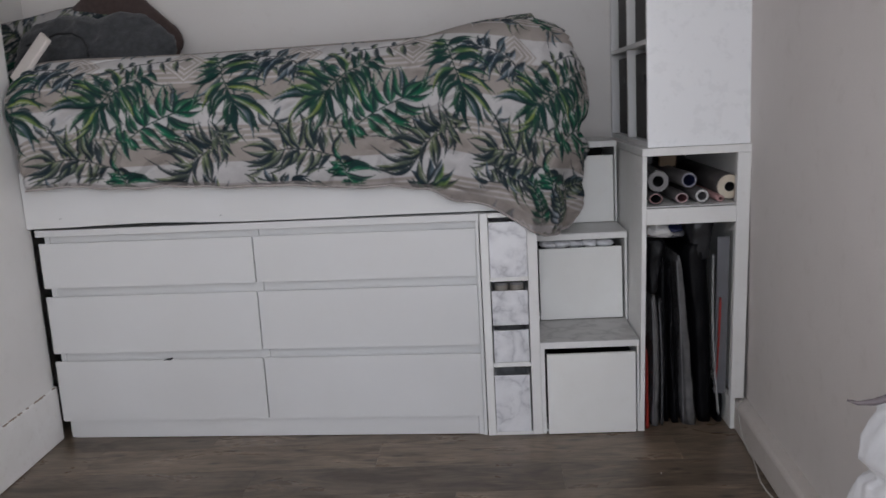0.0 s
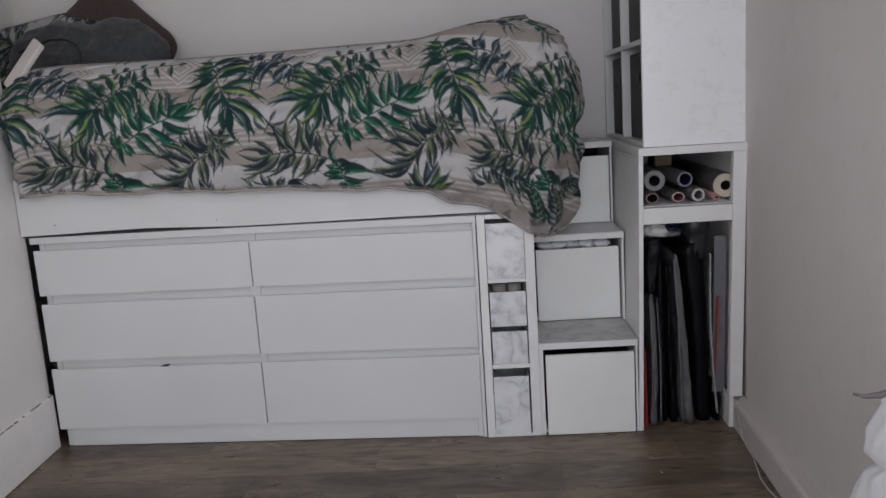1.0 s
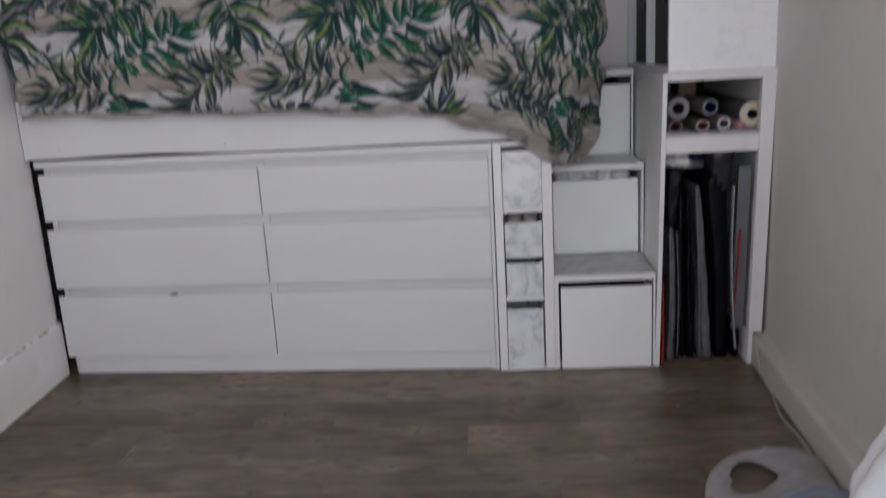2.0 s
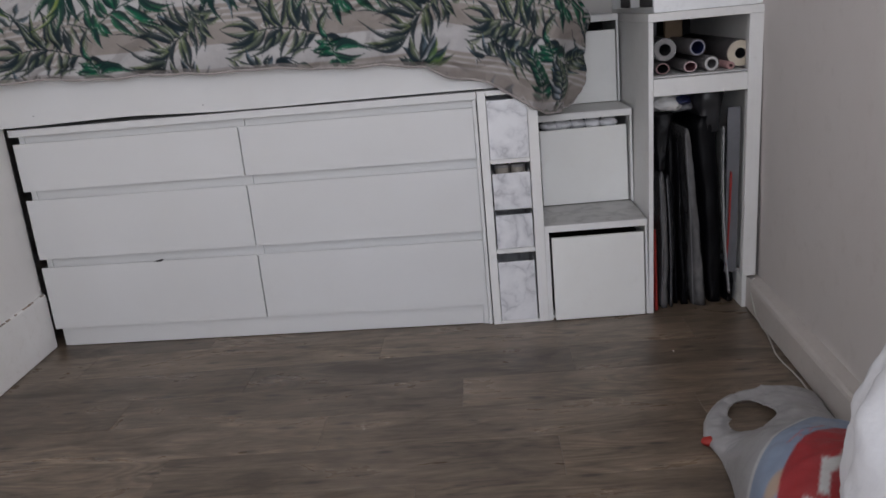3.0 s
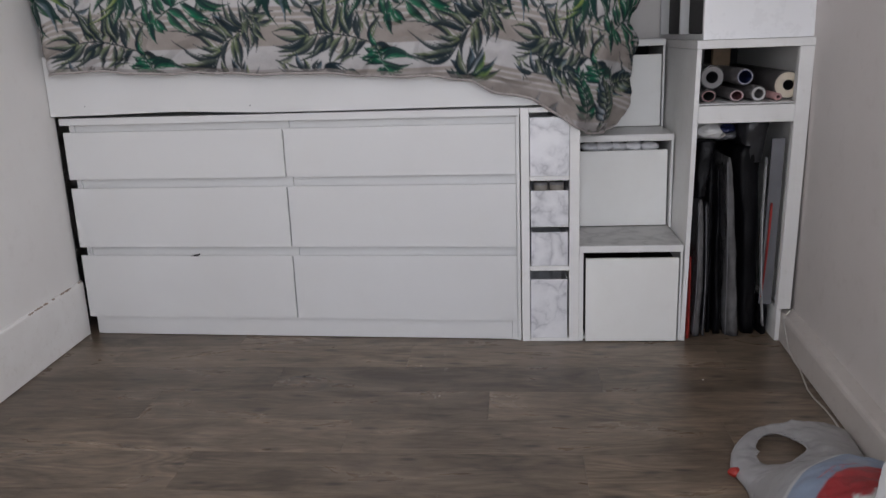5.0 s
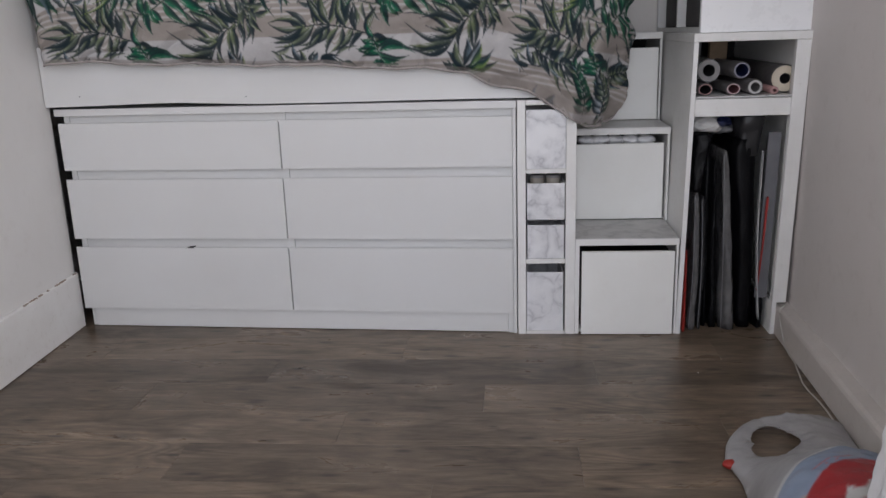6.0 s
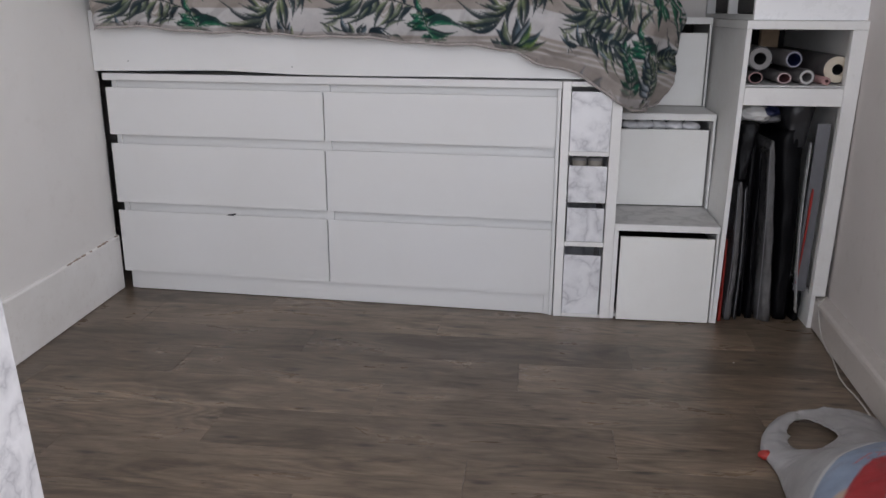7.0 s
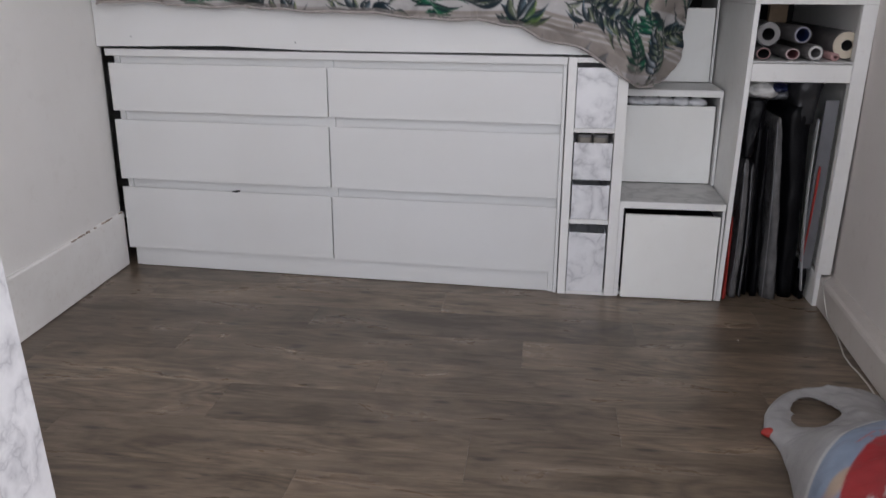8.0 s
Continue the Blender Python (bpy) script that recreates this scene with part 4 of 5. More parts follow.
# ---- steps ----
def build_step(x0, x1, y0, z0, z1, tread, door_h, lean, label, depth, stuffed, recess=0.0):
    step = empty("step_cube", ((x0 + x1) / 2, y0, z0), label, "storage step", group="stair of storage cubes")
    cx = (x0 + x1) / 2
    a, b, h = x0 - cx, x1 - cx, z1 - z0
    t = 0.022
    def add(name, p, q, mat=PAINT_WOOD, bevel=0.0015, lab=""):
        return part(name, slab(p, q, bevel), mat, step, lab)
    add("side_panel", (a, 0.003, 0), (a + 0.014, depth, h - t - 0.0003))
    add("side_panel", (b - 0.008, 0.003, 0), (b, depth, h - t - 0.0003))
    add("top_board", (a, -0.004, h - t), (b, depth, h))
    add("tread_sheet", (a + 0.001, -0.002, h + 0.0003), (b - 0.001, depth, h + 0.0018), tread, 0.0004, "grey marble vinyl sheet")
    add("base", (a + 0.0145, recess + 0.02, 0.001), (b - 0.0085, depth, 0.012))
    # back coloured near-black in place of the shade within the cube
    add("back", (a + 0.0145, depth - 0.01, 0.0125), (b - 0.0085, depth - 0.002, h - t - 0.0005), RECESS_SHADE)
    bm = slab((a + 0.021, recess - 0.009, 0.003), (b - 0.014, recess + 0.006, door_h), 0.0018)
    bm.transform(Matrix.Translation((0, 0, 0)) @ Euler((0, radians(lean), 0)).to_matrix().to_4x4())
    front = part("front_panel", bm, BOX_WHITE, step, "smooth cream white front of a slide-in box")
    # box sides carry the same shade as colour
    part("box_side", slab((a + 0.022, recess + 0.0065, 0.013), (a + 0.030, depth - 0.02, door_h - 0.02), 0.001), RECESS_SHADE, front)
    part("box_side", slab((b - 0.024, recess + 0.0065, 0.013), (b - 0.016, depth - 0.02, door_h - 0.02), 0.001), RECESS_SHADE, front)
    if stuffed:
        rng = random.Random(4)
        for k in range(5):
            x = a + 0.06 + k * 0.052
            fold = part("folded_paper", blob((x, recess + 0.04 + 0.01 * rng.random(), door_h + 0.009), (0.034, 0.03, 0.017), 2.2, 14, 0.006, 30, k), MARBLE, step, "marbled paper poking out", True)


build_step(0.1905, 0.528, 0.0, 0.0, 0.334, TREAD, 0.292, 0.0, "lowest white storage cube used as a stair step", 0.79, False)
build_step(0.1915, 0.532, 0.245, 0.3362, 0.668, PAINT_WOOD, 0.274, -0.25, "middle white storage cube with marbled paper inside", 0.55, True, 0.035)
build_step(0.1925, 0.534, 0.475, 0.6702, 0.985, PAINT_WOOD, 0.262, 0.0, "topmost white storage cube beside the bed foot", 0.33, False)

# ---- tower ----
LEAN = Matrix(((1, 0, 0.018, 0), (0, 1, 0, 0), (0, 0, 1, 0), (0, 0, 0, 1)))


def build_tower():
    tower = empty("storage_tower", (0.70, 0, 0), "white painted storage tower with a bag bay and roll shelf", "shelf unit")
    back = Matrix.Translation((-0.70, 0, 0)) @ LEAN
    def add(name, a, b, mat=PAINT_WOOD, label="", bevel=0.002):
        bm = slab(a, b, bevel)
        bm.transform(back)
        return part(name, bm, mat, tower, label)
    add("side_panel", (0.5275, 0, 0), (0.5430, 0.79, 0.9555))
    add("post_foot", (0.836, 0.0, 0.0), (0.850, 0.79, 0.110), bevel=0.001)
    add("right_post", (0.836, 0.0, 0.1102), (0.8795, 0.030, 0.9555), label="white post notched over the skirting")
    add("side_panel", (0.855, 0.0302, 0.1102), (0.8795, 0.79, 0.9555))
    add("front_rail", (0.5433, 0.0015, 0.7270), (0.8357, 0.026, 0.7815))
    add("shelf", (0.5433, 0.0263, 0.7640), (0.8547, 0.78, 0.7850))
    add("shelf_lining", (0.5440, 0.004, 0.7853), (0.8355, 0.60, 0.7885), WHITE, "thin white liner sheet", 0.0006)
    add("top_board", (0.5265, -0.003, 0.9558), (0.8820, 0.795, 0.9815))
    # bay depth darkened by colour: shade is painted into this panel
    add("back_panel", (0.5433, 0.782, 0.0), (0.8547, 0.789, 0.9550), RECESS_SHADE)


build_tower()


def sleeve(name, base, top, depth, mat, label, category, bow=0.0, seed=1, group=""):
    """A soft upright bag or folder. base and top: (x0, x1, z); depth: (y0, y1)."""
    bm = bmesh.new()
    n, m = 22, 10
    rings = []
    for k in range(n + 1):
        t = k / n
        z = base[2] + (top[2] - base[2]) * t
        mid = (base[0] + base[1]) / 2 * (1 - t) + (top[0] + top[1]) / 2 * t + bow * math.sin(math.pi * t)
        half = (base[1] - base[0]) / 2 * (1 - t) + (top[1] - top[0]) / 2 * t
        if t > 0.93:
            half *= math.sqrt(max(0.05, 1 - ((t - 0.93) / 0.07) ** 2 * 0.8))
        ring = []
        yc, yh = (depth[0] + depth[1]) / 2, (depth[1] - depth[0]) / 2
        for i in range(4 * m):
            a = 2 * math.pi * i / (4 * m)
            c, s = math.cos(a), math.sin(a)
            px = math.copysign(abs(c) ** 0.6, c) * half
            py = math.copysign(abs(s) ** 0.35, s) * yh
            w = noise.fractal(Vector((c * 1.5 + seed * 7, s * 1.5, z * 11)), 0.8, 2.0, 3) * min(0.006, half * 0.4)
            ring.append(bm.verts.new((mid + px + w, yc + py + w * 1.4, z)))
        rings.append(ring)
    for a, b in zip(rings, rings[1:]):
        for i in range(4 * m):
            bm.faces.new((a[i], a[(i + 1) % (4 * m)], b[(i + 1) % (4 * m)], b[i]))
    bm.faces.new(rings[0]), bm.faces.new(rings[-1])
    bm.transform(LEAN)
    ob = part(name, bm, mat, smooth=True)
    # added pale strip: the glint along the sleeve's front edge as colour
    if name == "garment_sleeve":
        line = [LEAN @ Vector((base[0] * (1 - t) + top[0] * t + bow * math.sin(math.pi * t) + 0.004, depth[0] - 0.001, base[2] + (top[2] - base[2]) * t * 0.97 + 0.004)) for t in (k / 12 for k in range(13))]
        part("edge_highlight", tube(line, 0.0016, sides=8), PALE_FILM, ob, "pale strip in place of an edge highlight", True)
    return tagged(ob, label=label, category=category, group=group)


FOLD = "folders standing in the tower"
sleeve("folder", (0.5490, 0.5680, 0.002), (0.5480, 0.5570, 0.285), (0.020, 0.5), RED, "thin red card folder at the tower's edge", "folder", 0, 1, FOLD)
sleeve("garment_sleeve", (0.5730, 0.6050, 0.002), (0.5660, 0.5900, 0.475), (0.036, 0.5), GREY_FILM, "grey plastic garment sleeve standing upright", "sleeve", 0.006, 2, FOLD)
sleeve("garment_sleeve", (0.6060, 0.6230, 0.002), (0.5910, 0.6080, 0.462), (0.044, 0.5), BAG_DARK, "smoky dark plastic sleeve beside a grey one", "sleeve", 0.006, 12, FOLD)
sleeve("portfolio", (0.6240, 0.6500, 0.002), (0.5900, 0.6300, 0.640), (0.075, 0.55), BLACK, "black plastic portfolio bag bulging at the top", "portfolio", 0.0, 3, FOLD)
sleeve("portfolio", (0.5600, 0.6000, 0.478), (0.5520, 0.6300, 0.665), (0.050, 0.50), BLACK, "black plastic bag resting on a grey sleeve", "portfolio", 0.0, 13, FOLD)
sleeve("garment_sleeve", (0.6800, 0.7390, 0.002), (0.6480, 0.6700, 0.612), (0.034, 0.5), GREY_FILM, "wide grey plastic sleeve leaning over", "sleeve", 0.004, 4, FOLD)
sleeve("portfolio", (0.7400, 0.7960, 0.002), (0.6720, 0.7690, 0.645), (0.060, 0.55), BLACK, "large black portfolio bag filling the bay", "portfolio", 0.006, 5, FOLD)
sleeve("portfolio", (0.6490, 0.6800, 0.002), (0.6180, 0.6440, 0.580), (0.058, 0.55), BLACK, "narrow black portfolio squeezed between sleeves", "portfolio", 0.0, 6, FOLD)
sleeve("folder", (0.8040, 0.8080, 0.040), (0.7730, 0.7765, 0.610), (0.030, 0.052), CARD_G, "pale card edge bowed at the foot", "folder", -0.010, 7, FOLD)
sleeve("folder", (0.7925, 0.7950, 0.140), (0.7990, 0.8060, 0.460), (0.034, 0.046), RED, "bright red folder edge beside pale card", "folder", 0.002, 8, FOLD)
flat = slab((0.7930, 0.054, 0.110), (0.8330, 0.064, 0.668), 0.002)
flat.transform(LEAN)
tagged(part("folder", flat, FOLDER_G), label="pale grey flat folder against the post", category="folder", group=FOLD)
sleeve("portfolio", (0.8000, 0.8320, 0.002), (0.8000, 0.8310, 0.108), (0.058, 0.5), BLACK, "dark bag bottom under the pale folder", "portfolio", 0, 11, FOLD)
sleeve("plastic_bag", (0.7200, 0.7720, 0.5900), (0.6820, 0.8000, 0.7250), (0.06, 0.4), BAG_DARK, "crumpled dark grey plastic bag under the shelf", "bag", 0, 10)


def crumple(name, centre, size, mat, label, seed):
    ob = part(name, blob(centre, size, 2.6, 26, 0.022, 16.0, seed), mat, smooth=True)
    ob.data.transform(LEAN)
    return tagged(ob, label=label, category="bag", group="crumpled bags on the folders")


crumple("plastic_bag", (0.602, 0.16, 0.688), (0.058, 0.11, 0.030), PAPER_W, "crumpled white plastic bag stuffed under the shelf", 2.0)
crumple("plastic_bag", (0.640, 0.13, 0.700), (0.034, 0.08, 0.018), NAVY, "navy blue plastic bag folded among others", 5.0)
crumple("plastic_bag", (0.665, 0.20, 0.676), (0.045, 0.10, 0.022), PALE_FILM, "pale grey crumpled bag end", 7.0)


def build_roll(x, z, r_out, r_in, back, wrap, core, lining, squash, label, y0=0.06):
    roll = empty("wrapping_roll", (x + 0.018 * z, y0, z), label, "paper roll", group="rolls on the tower shelf")
    part("wrap", pipe((0, 0.004, 0), (back, 0.62, 0.004), r_out, r_out - 0.003, squash), wrap, roll, smooth=True)
    part("core", pipe((0, 0, 0), (back, 0.615, 0.004), r_out - 0.0032, r_in, squash), core, roll)
    # near-black linings are bore shade as colour; the others are coloured paper
    part("lining", pipe((0, 0.003, 0), (back, 0.612, 0.004), r_in - 0.0002, r_in - 0.0014, squash), lining, roll)
    return roll


build_roll(0.592, 0.8660, 0.0370, 0.0190, 0.02, FOIL, PAPER_M, RECESS_SHADE, 1.0, "crinkled silver foil roll on the shelf")
build_roll(0.697, 0.8640, 0.0270, 0.0205, -0.03, PAPER_G, PAPER_L, PAPER_B, 1.0, "grey wrapping roll with a navy inside", 0.07)
build_roll(0.583, 0.8080, 0.0235, 0.0180, 0.02, PAPER_G, PAPER_P, RECESS_SHADE, 0.82, "flattened pink and grey wrapping roll", 0.05)
build_roll(0.670, 0.8075, 0.0235, 0.0175, -0.01, PAPER_G, PAPER_PALE, PAPER_D, 0.80, "squashed grey roll with a pink core", 0.05)
build_roll(0.734, 0.8125, 0.0245, 0.0150, -0.03, PAPER_G, PAPER_L2, PAPER_M, 1.0, "white cored wrapping roll", 0.04)
# cream roll: the grey wrap is its shaded outside put into colour
build_roll(0.838, 0.8335, 0.0440, 0.0170, 0.0, PAPER_G, CREAM_CORE, RECESS_SHADE, 1.0, "thick cream paper roll by the post", 0.09)
build_roll(0.796, 0.8005, 0.0130, 0.0060, 0.0, PAPER_P, PAPER_P, PAPER_D, 0.9, "thin pink paper roll", 0.045)
bm = slab((0.655, 0.34, 0.889), (0.715, 0.37, 0.952), 0.003)
bm.transform(LEAN)
tagged(part("card_box", bm, BROWN_CARD), label="brown cardboard box at the back of the shelf", category="box")
bm = slab((0.57, 0.40, 0.896), (0.64, 0.43, 0.948), 0.003)
bm.transform(LEAN)
tagged(part("card_box", bm, PALE_FILM), label="grey box at the back of the shelf", category="box")


# ---- cube shelf standing on the tower ----
def build_cube_shelf():
    shelf = empty("cube_shelf", (0.73, 0.41, 0.9825), "tall white cube shelf standing on the tower", "shelf unit")
    back = Matrix.Translation((-0.73, -0.41, -0.9825))
    x0, x1, y0, y1, z0 = 0.566, 0.902, 0.020, 0.800, 0.9825
    cell, t = 0.318, 0.017
    rows = 4
    z1 = z0 + t + rows * (cell + t)
    def add(name, a, b, mat=WHITE, label=""):
        bm = slab(a, b, 0.0015)
        bm.transform(back)
        return part(name, bm, mat, shelf, label)
    add("end_panel", (x0, y0, z0), (x1, y0 + 0.020, z1), PANEL_WHITE, "smooth white end panel")
    add("end_panel", (x0, y1 - 0.020, z0), (x1, y1, z1))
    a, b = y0 + 0.0203, y1 - 0.0203
    for k in range(rows + 1):
        z = z0 + k * (cell + t)
        add("shelf", (x0 + 0.001, a, z), (x1, b, z + t))
    mid = (a + b) / 2
    for k in range(rows):
        z = z0 + k * (cell + t) + t
        add("divider", (x0 + 0.002, mid - 0.0085, z + 0.0003), (x1, mid + 0.0085, z + cell - 0.0003))
        add("back_panel", (x1 - 0.004, a, z + 0.0003), (x1 - 0.001, mid - 0.009, z + cell - 0.0003))
        add("back_panel", (x1 - 0.004, mid + 0.009, z + 0.0003), (x1 - 0.001, b, z + cell - 0.0003))
        for p, q in ((a, mid - 0.0085), (mid + 0.0085, b)):
            if k > 1:
                continue
            box = empty("fabric_box", (x0 + 0.03, (p + q) / 2, z + 0.0005), "dark grey fabric storage box in a cube shelf", "storage box", group="fabric boxes in the cube shelf")
            w = (q - p) / 2 - 0.006
            part("body", slab((0, -w, 0), (0.27, w, 0.30), 0.006, seg=3), GREY_CUBE, box)
            # added dark slab standing for the shadow blob on the box front
            part("shade_patch", slab((-0.006, -0.03, 0.20), (-0.0005, 0.03, 0.225), 0.002), BLACK, box, "dark slab in place of a shadow")


build_cube_shelf()


# ---- things on the floor ----
def build_bag():
    step = 0.005
    us, vs = np.arange(0.40, 0.815, step), np.arange(-1.42, -0.655, step)
    X, Y = np.meshgrid(us, vs, indexing="ij")
    def edge_left(y):
        return np.interp(y, [-1.42, -1.25, -1.15, -1.05, -0.965, -0.90, -0.857, -0.80, -0.759, -0.71, -0.685, -0.671, -0.66],
                         [0.47, 0.448, 0.458, 0.473, 0.478, 0.468, 0.466, 0.482, 0.502, 0.538, 0.565, 0.600, 0.66])
    def edge_right(y):
        return np.interp(y, [-1.42, -1.2, -0.9, -0.72, -0.69, -0.675, -0.66], [0.74, 0.762, 0.786, 0.798, 0.800, 0.780, 0.68])
    L, R = edge_left(Y), edge_right(Y)
    s = np.clip((X - L) / (R - L + 1e-6), 0, 1)
    body = np.clip((-0.86 - Y) / 0.34, 0, 1)
    body = body * body * (3 - 2 * body)
    tail = np.clip((Y + 1.42) / 0.14, 0, 1) ** 0.5
    dome = np.clip(4 * s * (1 - s), 0, 1) ** 0.45
    Z = 0.010 + dome * (0.026 + 0.17 * body * tail)
    Z += dome * (0.010 * ripple(X * 40, Y * 30, 31) + 0.006 * np.abs(ripple(X * 70 + Y * 50, Y * 60, 32)))
    Z = np.maximum(Z, 0.006)
    cx, cy = np.where(X < L, L, np.where(X > R, R, X)), Y
    # hand hole: a rounded wedge, as reach over direction
    spokes = sorted((math.atan2(y + 0.800, x - 0.590), math.hypot(x - 0.590, y + 0.800)) for x, y in
                    ((0.549, -0.805), (0.556, -0.760), (0.582, -0.728), (0.624, -0.708), (0.645, -0.745), (0.658, -0.805), (0.625, -0.832), (0.598, -0.856), (0.580, -0.880), (0.546, -0.886)))
    reach_a = np.array([a for a, _ in spokes])
    reach_r = np.array([r for _, r in spokes])
    def hole(x, y):
        return np.hypot(x - 0.590, y + 0.800) / np.interp(np.arctan2(y + 0.800, x - 0.590), reach_a, reach_r, period=2 * math.pi)
    H = hole(X, Y)
    Z = Z - 0.010 * np.exp(-((H - 1) / 0.35) ** 2) * (H > 0.6)
    Z = np.maximum(Z, 0.006)
    dye = np.zeros(X.shape + (3,))
    dye[:] = (0.44, 0.43, 0.43)
    w = np.hypot(X - 0.650, (Y + 1.395) * 0.98)
    def lay(mask, colour):
        dye[...] = dye + np.clip(mask, 0, 1)[..., None] * (np.asarray(colour) - dye)
    lay((0.272 - w) / 0.004, (0.66, 0.66, 0.66))
    lay((0.262 - w) / 0.004, (0.27, 0.34, 0.46))
    def bars(rows, colour):
        for x, y, a, b, t in rows:
            p = (X - x) * math.cos(t) + (Y - y) * math.sin(t)
            q = -(X - x) * math.sin(t) + (Y - y) * math.cos(t)
            lay(np.minimum((a - np.abs(p)), (b - np.abs(q))) / 0.003, colour)
    # faint printed fruit shapes
    for x, y, a, b, colour in ((0.452, -1.285, 0.030, 0.026, (0.36, 0.27, 0.30)), (0.488, -1.275, 0.026, 0.020, (0.52, 0.38, 0.28)), (0.448, -1.325, 0.024, 0.020, (0.50, 0.36, 0.30)), (0.610, -1.180, 0.03, 0.018, (0.33, 0.38, 0.46))):
        d = np.hypot((X - x) / a, (Y - y) / b)
        lay((1 - d) * 3, colour)
    bars(((0.548, -1.203, 0.022, 0.0035, 0.5), (0.556, -1.213, 0.012, 0.003, 2.0), (0.580, -1.198, 0.016, 0.003, 0.9), (0.592, -1.190, 0.020, 0.0035, 0.3)), (0.50, 0.16, 0.20))
    lay((0.196 - w) / 0.004, (0.40, 0.008, 0.014))
    bars(((0.500, -1.362, 0.026, 0.010, 1.1), (0.528, -1.352, 0.026, 0.010, -0.8), (0.560, -1.315, 0.030, 0.010, 1.1), (0.590, -1.300, 0.028, 0.010, 0.2), (0.625, -1.300, 0.030, 0.010, -0.6)), (0.72, 0.72, 0.70))
    bm = bmesh.new()
    top, low = {}, {}
    nx, ny = X.shape
    keep = [[False] * (ny - 1) for _ in range(nx - 1)]
    for i in range(nx - 1):
        for j in range(ny - 1):
            mx, my = X[i, j] + step / 2, Y[i, j] + step / 2
            inside = edge_left(my) - step * 0.6 <= mx <= edge_right(my) + step * 0.6
            keep[i][j] = bool(inside and hole(mx, my) > 1.0)
    tint = []
    def vert(i, j, level):
        store = top if level else low
        if (i, j) not in store:
            x, y = min(max(X[i, j], L[i, j]), R[i, j]), Y[i, j]
            h = float(hole(x, y))
            if h < 1.07:
                x, y = 0.590 + (x - 0.590) / h, -0.800 + (y + 0.800) / h
            store[i, j] = bm.verts.new((x, y, Z[i, j] if level else max(0.001, (Z[i, j] - 0.003) if Y[i, j] > -0.90 else min(Z[i, j] - 0.003, 0.004 + 0.4 * max(0.0, Y[i, j] + 0.96)))))
            tint.append(dye[i, j])
        return store[i, j]
    for i in range(nx - 1):
        for j in range(ny - 1):
            if not keep[i][j]:
                continue
            ring = ((i, j), (i + 1, j), (i + 1, j + 1), (i, j + 1))
            bm.faces.new([vert(*c, True) for c in ring])
            bm.faces.new([vert(*c, False) for c in ring[::-1]])
            for (di, dj), (a, b) in (((-1, 0), (3, 0)), ((0, -1), (0, 1)), ((1, 0), (1, 2)), ((0, 1), (2, 3))):
                p, q = i + di, j + dj
                if not (0 <= p < nx - 1 and 0 <= q < ny - 1 and keep[p][q]):
                    bm.faces.new((vert(*ring[b], True), vert(*ring[a], True), vert(*ring[a], False), vert(*ring[b], False)))
    bmesh.ops.recalc_face_normals(bm, faces=bm.faces)
    me = bpy.data.meshes.new("carrier_bag")
    bm.to_mesh(me)
    bm.free()
    layer = me.color_attributes.new("dye", "FLOAT_COLOR", "POINT")
    layer.data.foreach_set("color", np.concatenate([np.array(tint), np.ones((len(tint), 1))], 1).reshape(-1).astype(np.float32))
    me.polygons.foreach_set("use_smooth", [True] * len(me.polygons))
    me.materials.append(BAG)
    me.transform(Matrix.Translation((0.014, 0.010, 0)))
    bag = tagged(new("carrier_bag", me), label="white carrier bag with red and blue print on the floor", category="bag")
    tip = part("red_tab", blob((0.487, -0.880, 0.012), (0.020, 0.014, 0.010), 2.2, 12, 0.004, 40, 2), RED, bag, "small bright red corner", True)
    return bag


build_bag()


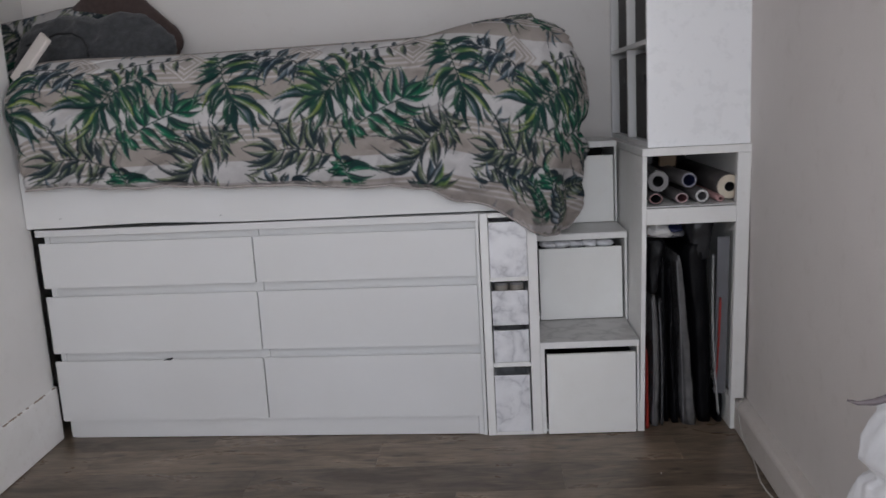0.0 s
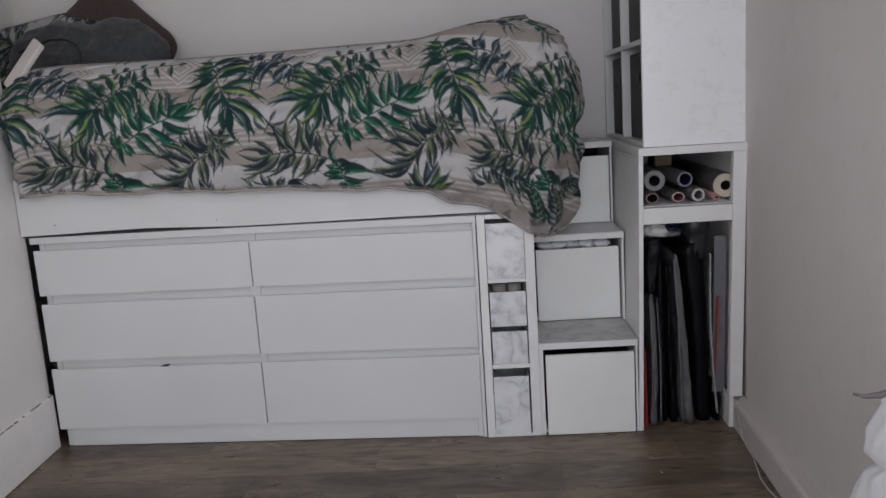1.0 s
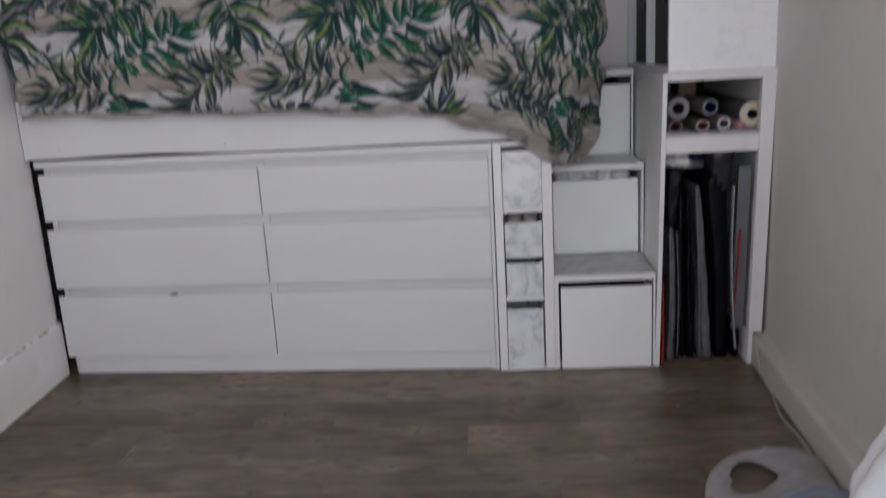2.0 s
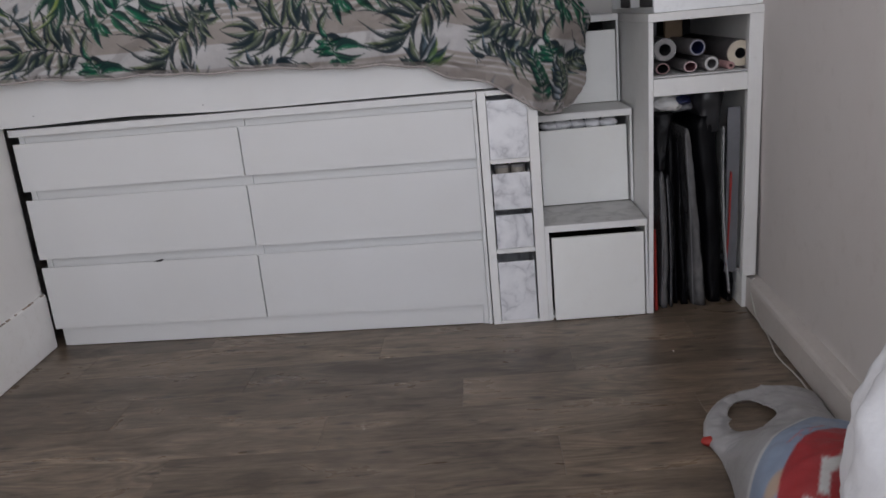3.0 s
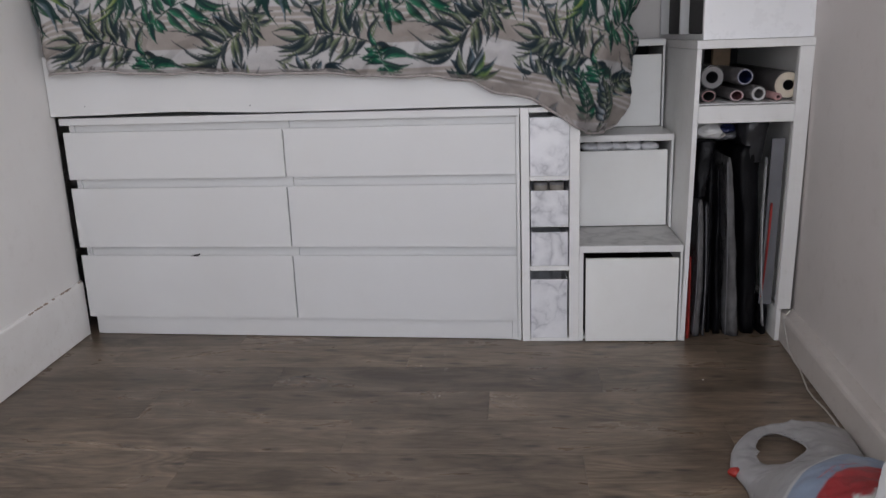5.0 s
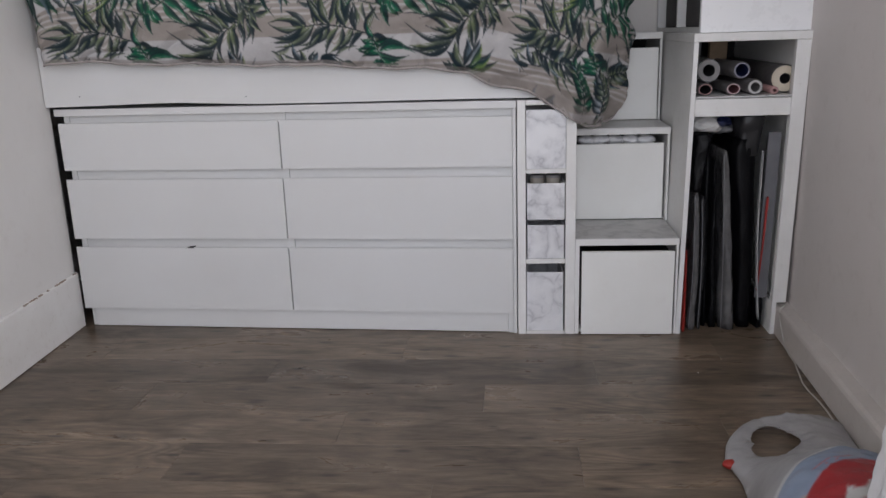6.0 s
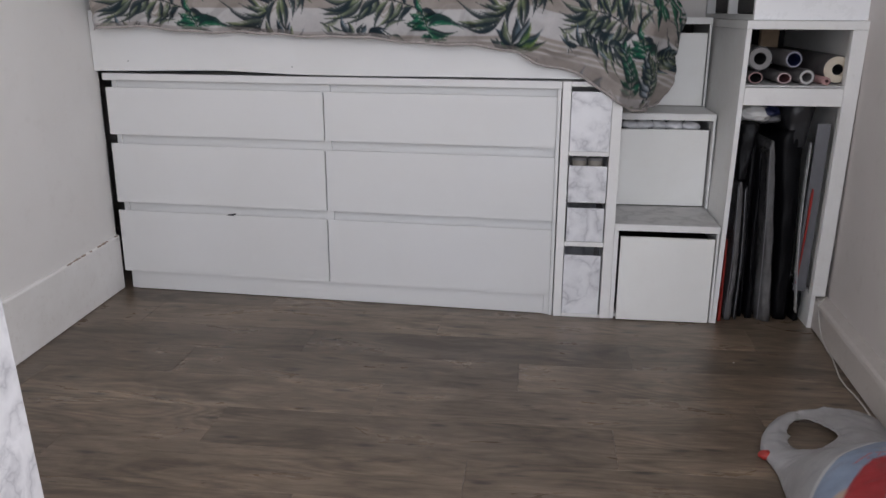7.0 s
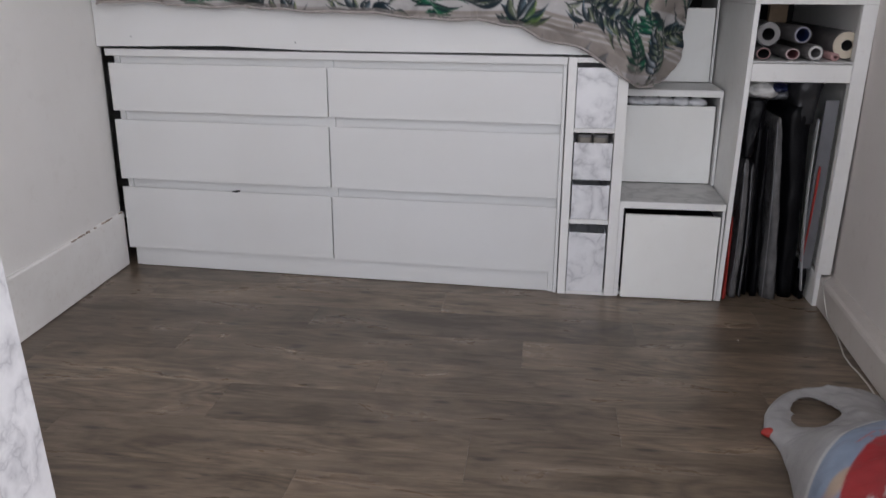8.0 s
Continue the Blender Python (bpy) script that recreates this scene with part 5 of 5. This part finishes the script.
def build_padded():
    """A tall slumped bundle of quilted cloth, pinched into rolls by its seams."""
    bm = bmesh.new()
    n, m = 90, 120
    rings = []
    for k in range(n + 1):
        t = k / n
        z = 0.725 * t
        tall = 1.035
        left = np.interp(z, [0, 0.3, 0.35, 0.47, 0.55, 0.62, 0.69, 0.715, 0.725], [0.45, 0.462, 0.477, 0.510, 0.522, 0.530, 0.550, 0.570, 0.64])
        right = np.interp(z, [0, 0.5, 0.7, 0.725], [0.735, 0.745, 0.74, 0.70])
        cx, hx = (left + right) / 2, (right - left) / 2
        hy = np.interp(z, [0, 0.4, 0.66, 0.715, 0.725], [0.22, 0.20, 0.14, 0.08, 0.03])
        cy = -1.645 + 0.02 * t
        ring = []
        for i in range(m):
            a = 2 * math.pi * i / m
            c, s = math.cos(a), math.sin(a)
            px, py = math.copysign(abs(c) ** 0.8, c), math.copysign(abs(s) ** 0.8, s)
            seam = abs(math.sin((z + 0.05 * s - 0.035 * c) * math.pi / 0.105))
            pinch = -0.018 * (1 - min(1.0, seam * 2.2)) if 0.5 < z < 0.70 else 0
            gather = 0.022 * abs(math.sin(a * 8 + 8 * z + 1.5 * math.sin(a * 3))) ** 0.7 * max(0.0, 1 - abs(z - 0.40) / 0.17)
            wob = 0.012 * noise.fractal(Vector((c * 2, s * 2, z * 7)), 0.8, 2.0, 4)
            g = 1 + (pinch + gather + wob) / max(hx, 0.05)
            ring.append(bm.verts.new((min(cx + 0.040 + hx * px * g, right_x(cy + hy * py * g) - 0.049), cy + hy * py * g, z * tall)))
        rings.append(ring)
    for a, b in zip(rings, rings[1:]):
        for i in range(m):
            bm.faces.new((a[i], a[(i + 1) % m], b[(i + 1) % m], b[i]))
    bm.faces.new(rings[0]), bm.faces.new(rings[-1])
    heap = part("padded_quilt", bm, PADDED, smooth=True)
    tagged(heap, label="white padded quilt slumped in a heap by the wall", category="bedding")
    part("strap", tube([(0.640, -1.60, 0.736), (0.610, -1.60, 0.738), (0.588, -1.60, 0.734), (0.565, -1.595, 0.725), (0.545, -1.59, 0.722), (0.532, -1.585, 0.725)], [0.006, 0.006, 0.006, 0.005, 0.003, 0.0015], sides=10), DUSK, heap, "mauve grey strap end", True)


build_padded()

pts = [(0.876, -0.012, 0.108), (0.852, -0.03, 0.094), (0.846, -0.075, 0.055), (0.841, -0.13, 0.018), (0.839, -0.19, 0.005), (0.836, -0.25, 0.004), (0.820, -0.34, 0.004),
       (0.809, -0.40, 0.004), (0.807, -0.46, 0.004), (0.812, -0.52, 0.004), (0.812, -0.58, 0.004), (0.808, -0.64, 0.004)]
smooth_pts = []
for p, q in zip(pts, pts[1:]):
    smooth_pts += [tuple(Vector(p).lerp(Vector(q), k / 4)) for k in range(4)]
tagged(part("wall_cable", tube(smooth_pts + [pts[-1]], 0.0023, sides=8), CABLE, smooth=True), label="thin white cable trailing along the skirting", category="cable")
tagged(part("crumb", blob((0.532, -0.326, 0.002), (0.0025, 0.002, 0.0016), detail=8, wrinkle=0.001, freq=300), PAPER_W), label="tiny white crumb lying on the floor", category="crumb")


def build_cabinet():
    cab = empty("low_cabinet", (-1.32, -1.8, 0), "low cabinet covered in white marble vinyl", "cabinet")
    back = Matrix.Translation((1.32, 1.8, 0)) @ Matrix(((1, 0, -0.06, 0.015), (0, 1, 0, 0), (0, 0, 1, 0), (0, 0, 0, 1)))
    def add(name, a, b, mat=MARBLE, label=""):
        bm = slab(a, b, 0.0025)
        bm.transform(back)
        return part(name, bm, mat, cab, label)
    add("side_panel", (-1.485, -1.378, 0.0), (-1.0305, -1.360, 0.742))
    add("side_panel", (-1.485, -2.36, 0.0), (-1.0305, -2.342, 0.742))
    add("top", (-1.487, -2.362, 0.7425), (-1.008, -1.358, 0.762))
    add("door", (-1.030, -1.859, 0.004), (-1.012, -1.359, 0.740))
    add("door", (-1.030, -2.361, 0.004), (-1.012, -1.862, 0.740))
    add("back_panel", (-1.485, -2.3415, 0.0), (-1.479, -1.3785, 0.742))


build_cabinet()


# ---- floor boards ----
def build_floor():
    floor = structure("floor", slab((ALCOVE_X - 0.1, ROOM_Y - 0.2, -0.12), (1.25, BACK_Y + 0.12, -0.008), 0), RECESS_SHADE, "grey brown wood laminate floor")
    width, length = 0.1855, 1.0
    joints = {0: -0.375, 1: -0.77, 2: -0.102, 3: -0.476, 4: -0.860, 5: -0.208, 6: -0.57}
    rng = random.Random(12)
    made = {}
    def board(x0, x1, y0, y1):
        key = (round(x1 - x0, 3), round(y1 - y0, 3))
        if key not in made:
            bm = slab((0, 0, -0.008), (x1 - x0, y1 - y0, 0), 0.0004, seg=1)
            made[key] = mesh_of("plank", bm, FLOOR)
        ob = new("plank", made[key])
        ob.parent = floor
        ob.location = (x0, y0, 0)
    start = -0.0405
    rows = []
    k = -5
    while start - k * width > ROOM_Y - 0.1:
        rows.append(k)
        k += 1
    for k in rows:
        hi = start - k * width
        lo = hi - width + 0.0003
        x = joints.get(k, rng.uniform(-1, 0))
        while x > ALCOVE_X:
            x -= length
        while x < 0.95:
            a, b = max(x, ALCOVE_X), min(x + length - 0.0003, 0.97)
            if b - a > 0.02:
                board(a, b, lo, hi)
            x += length


build_floor()
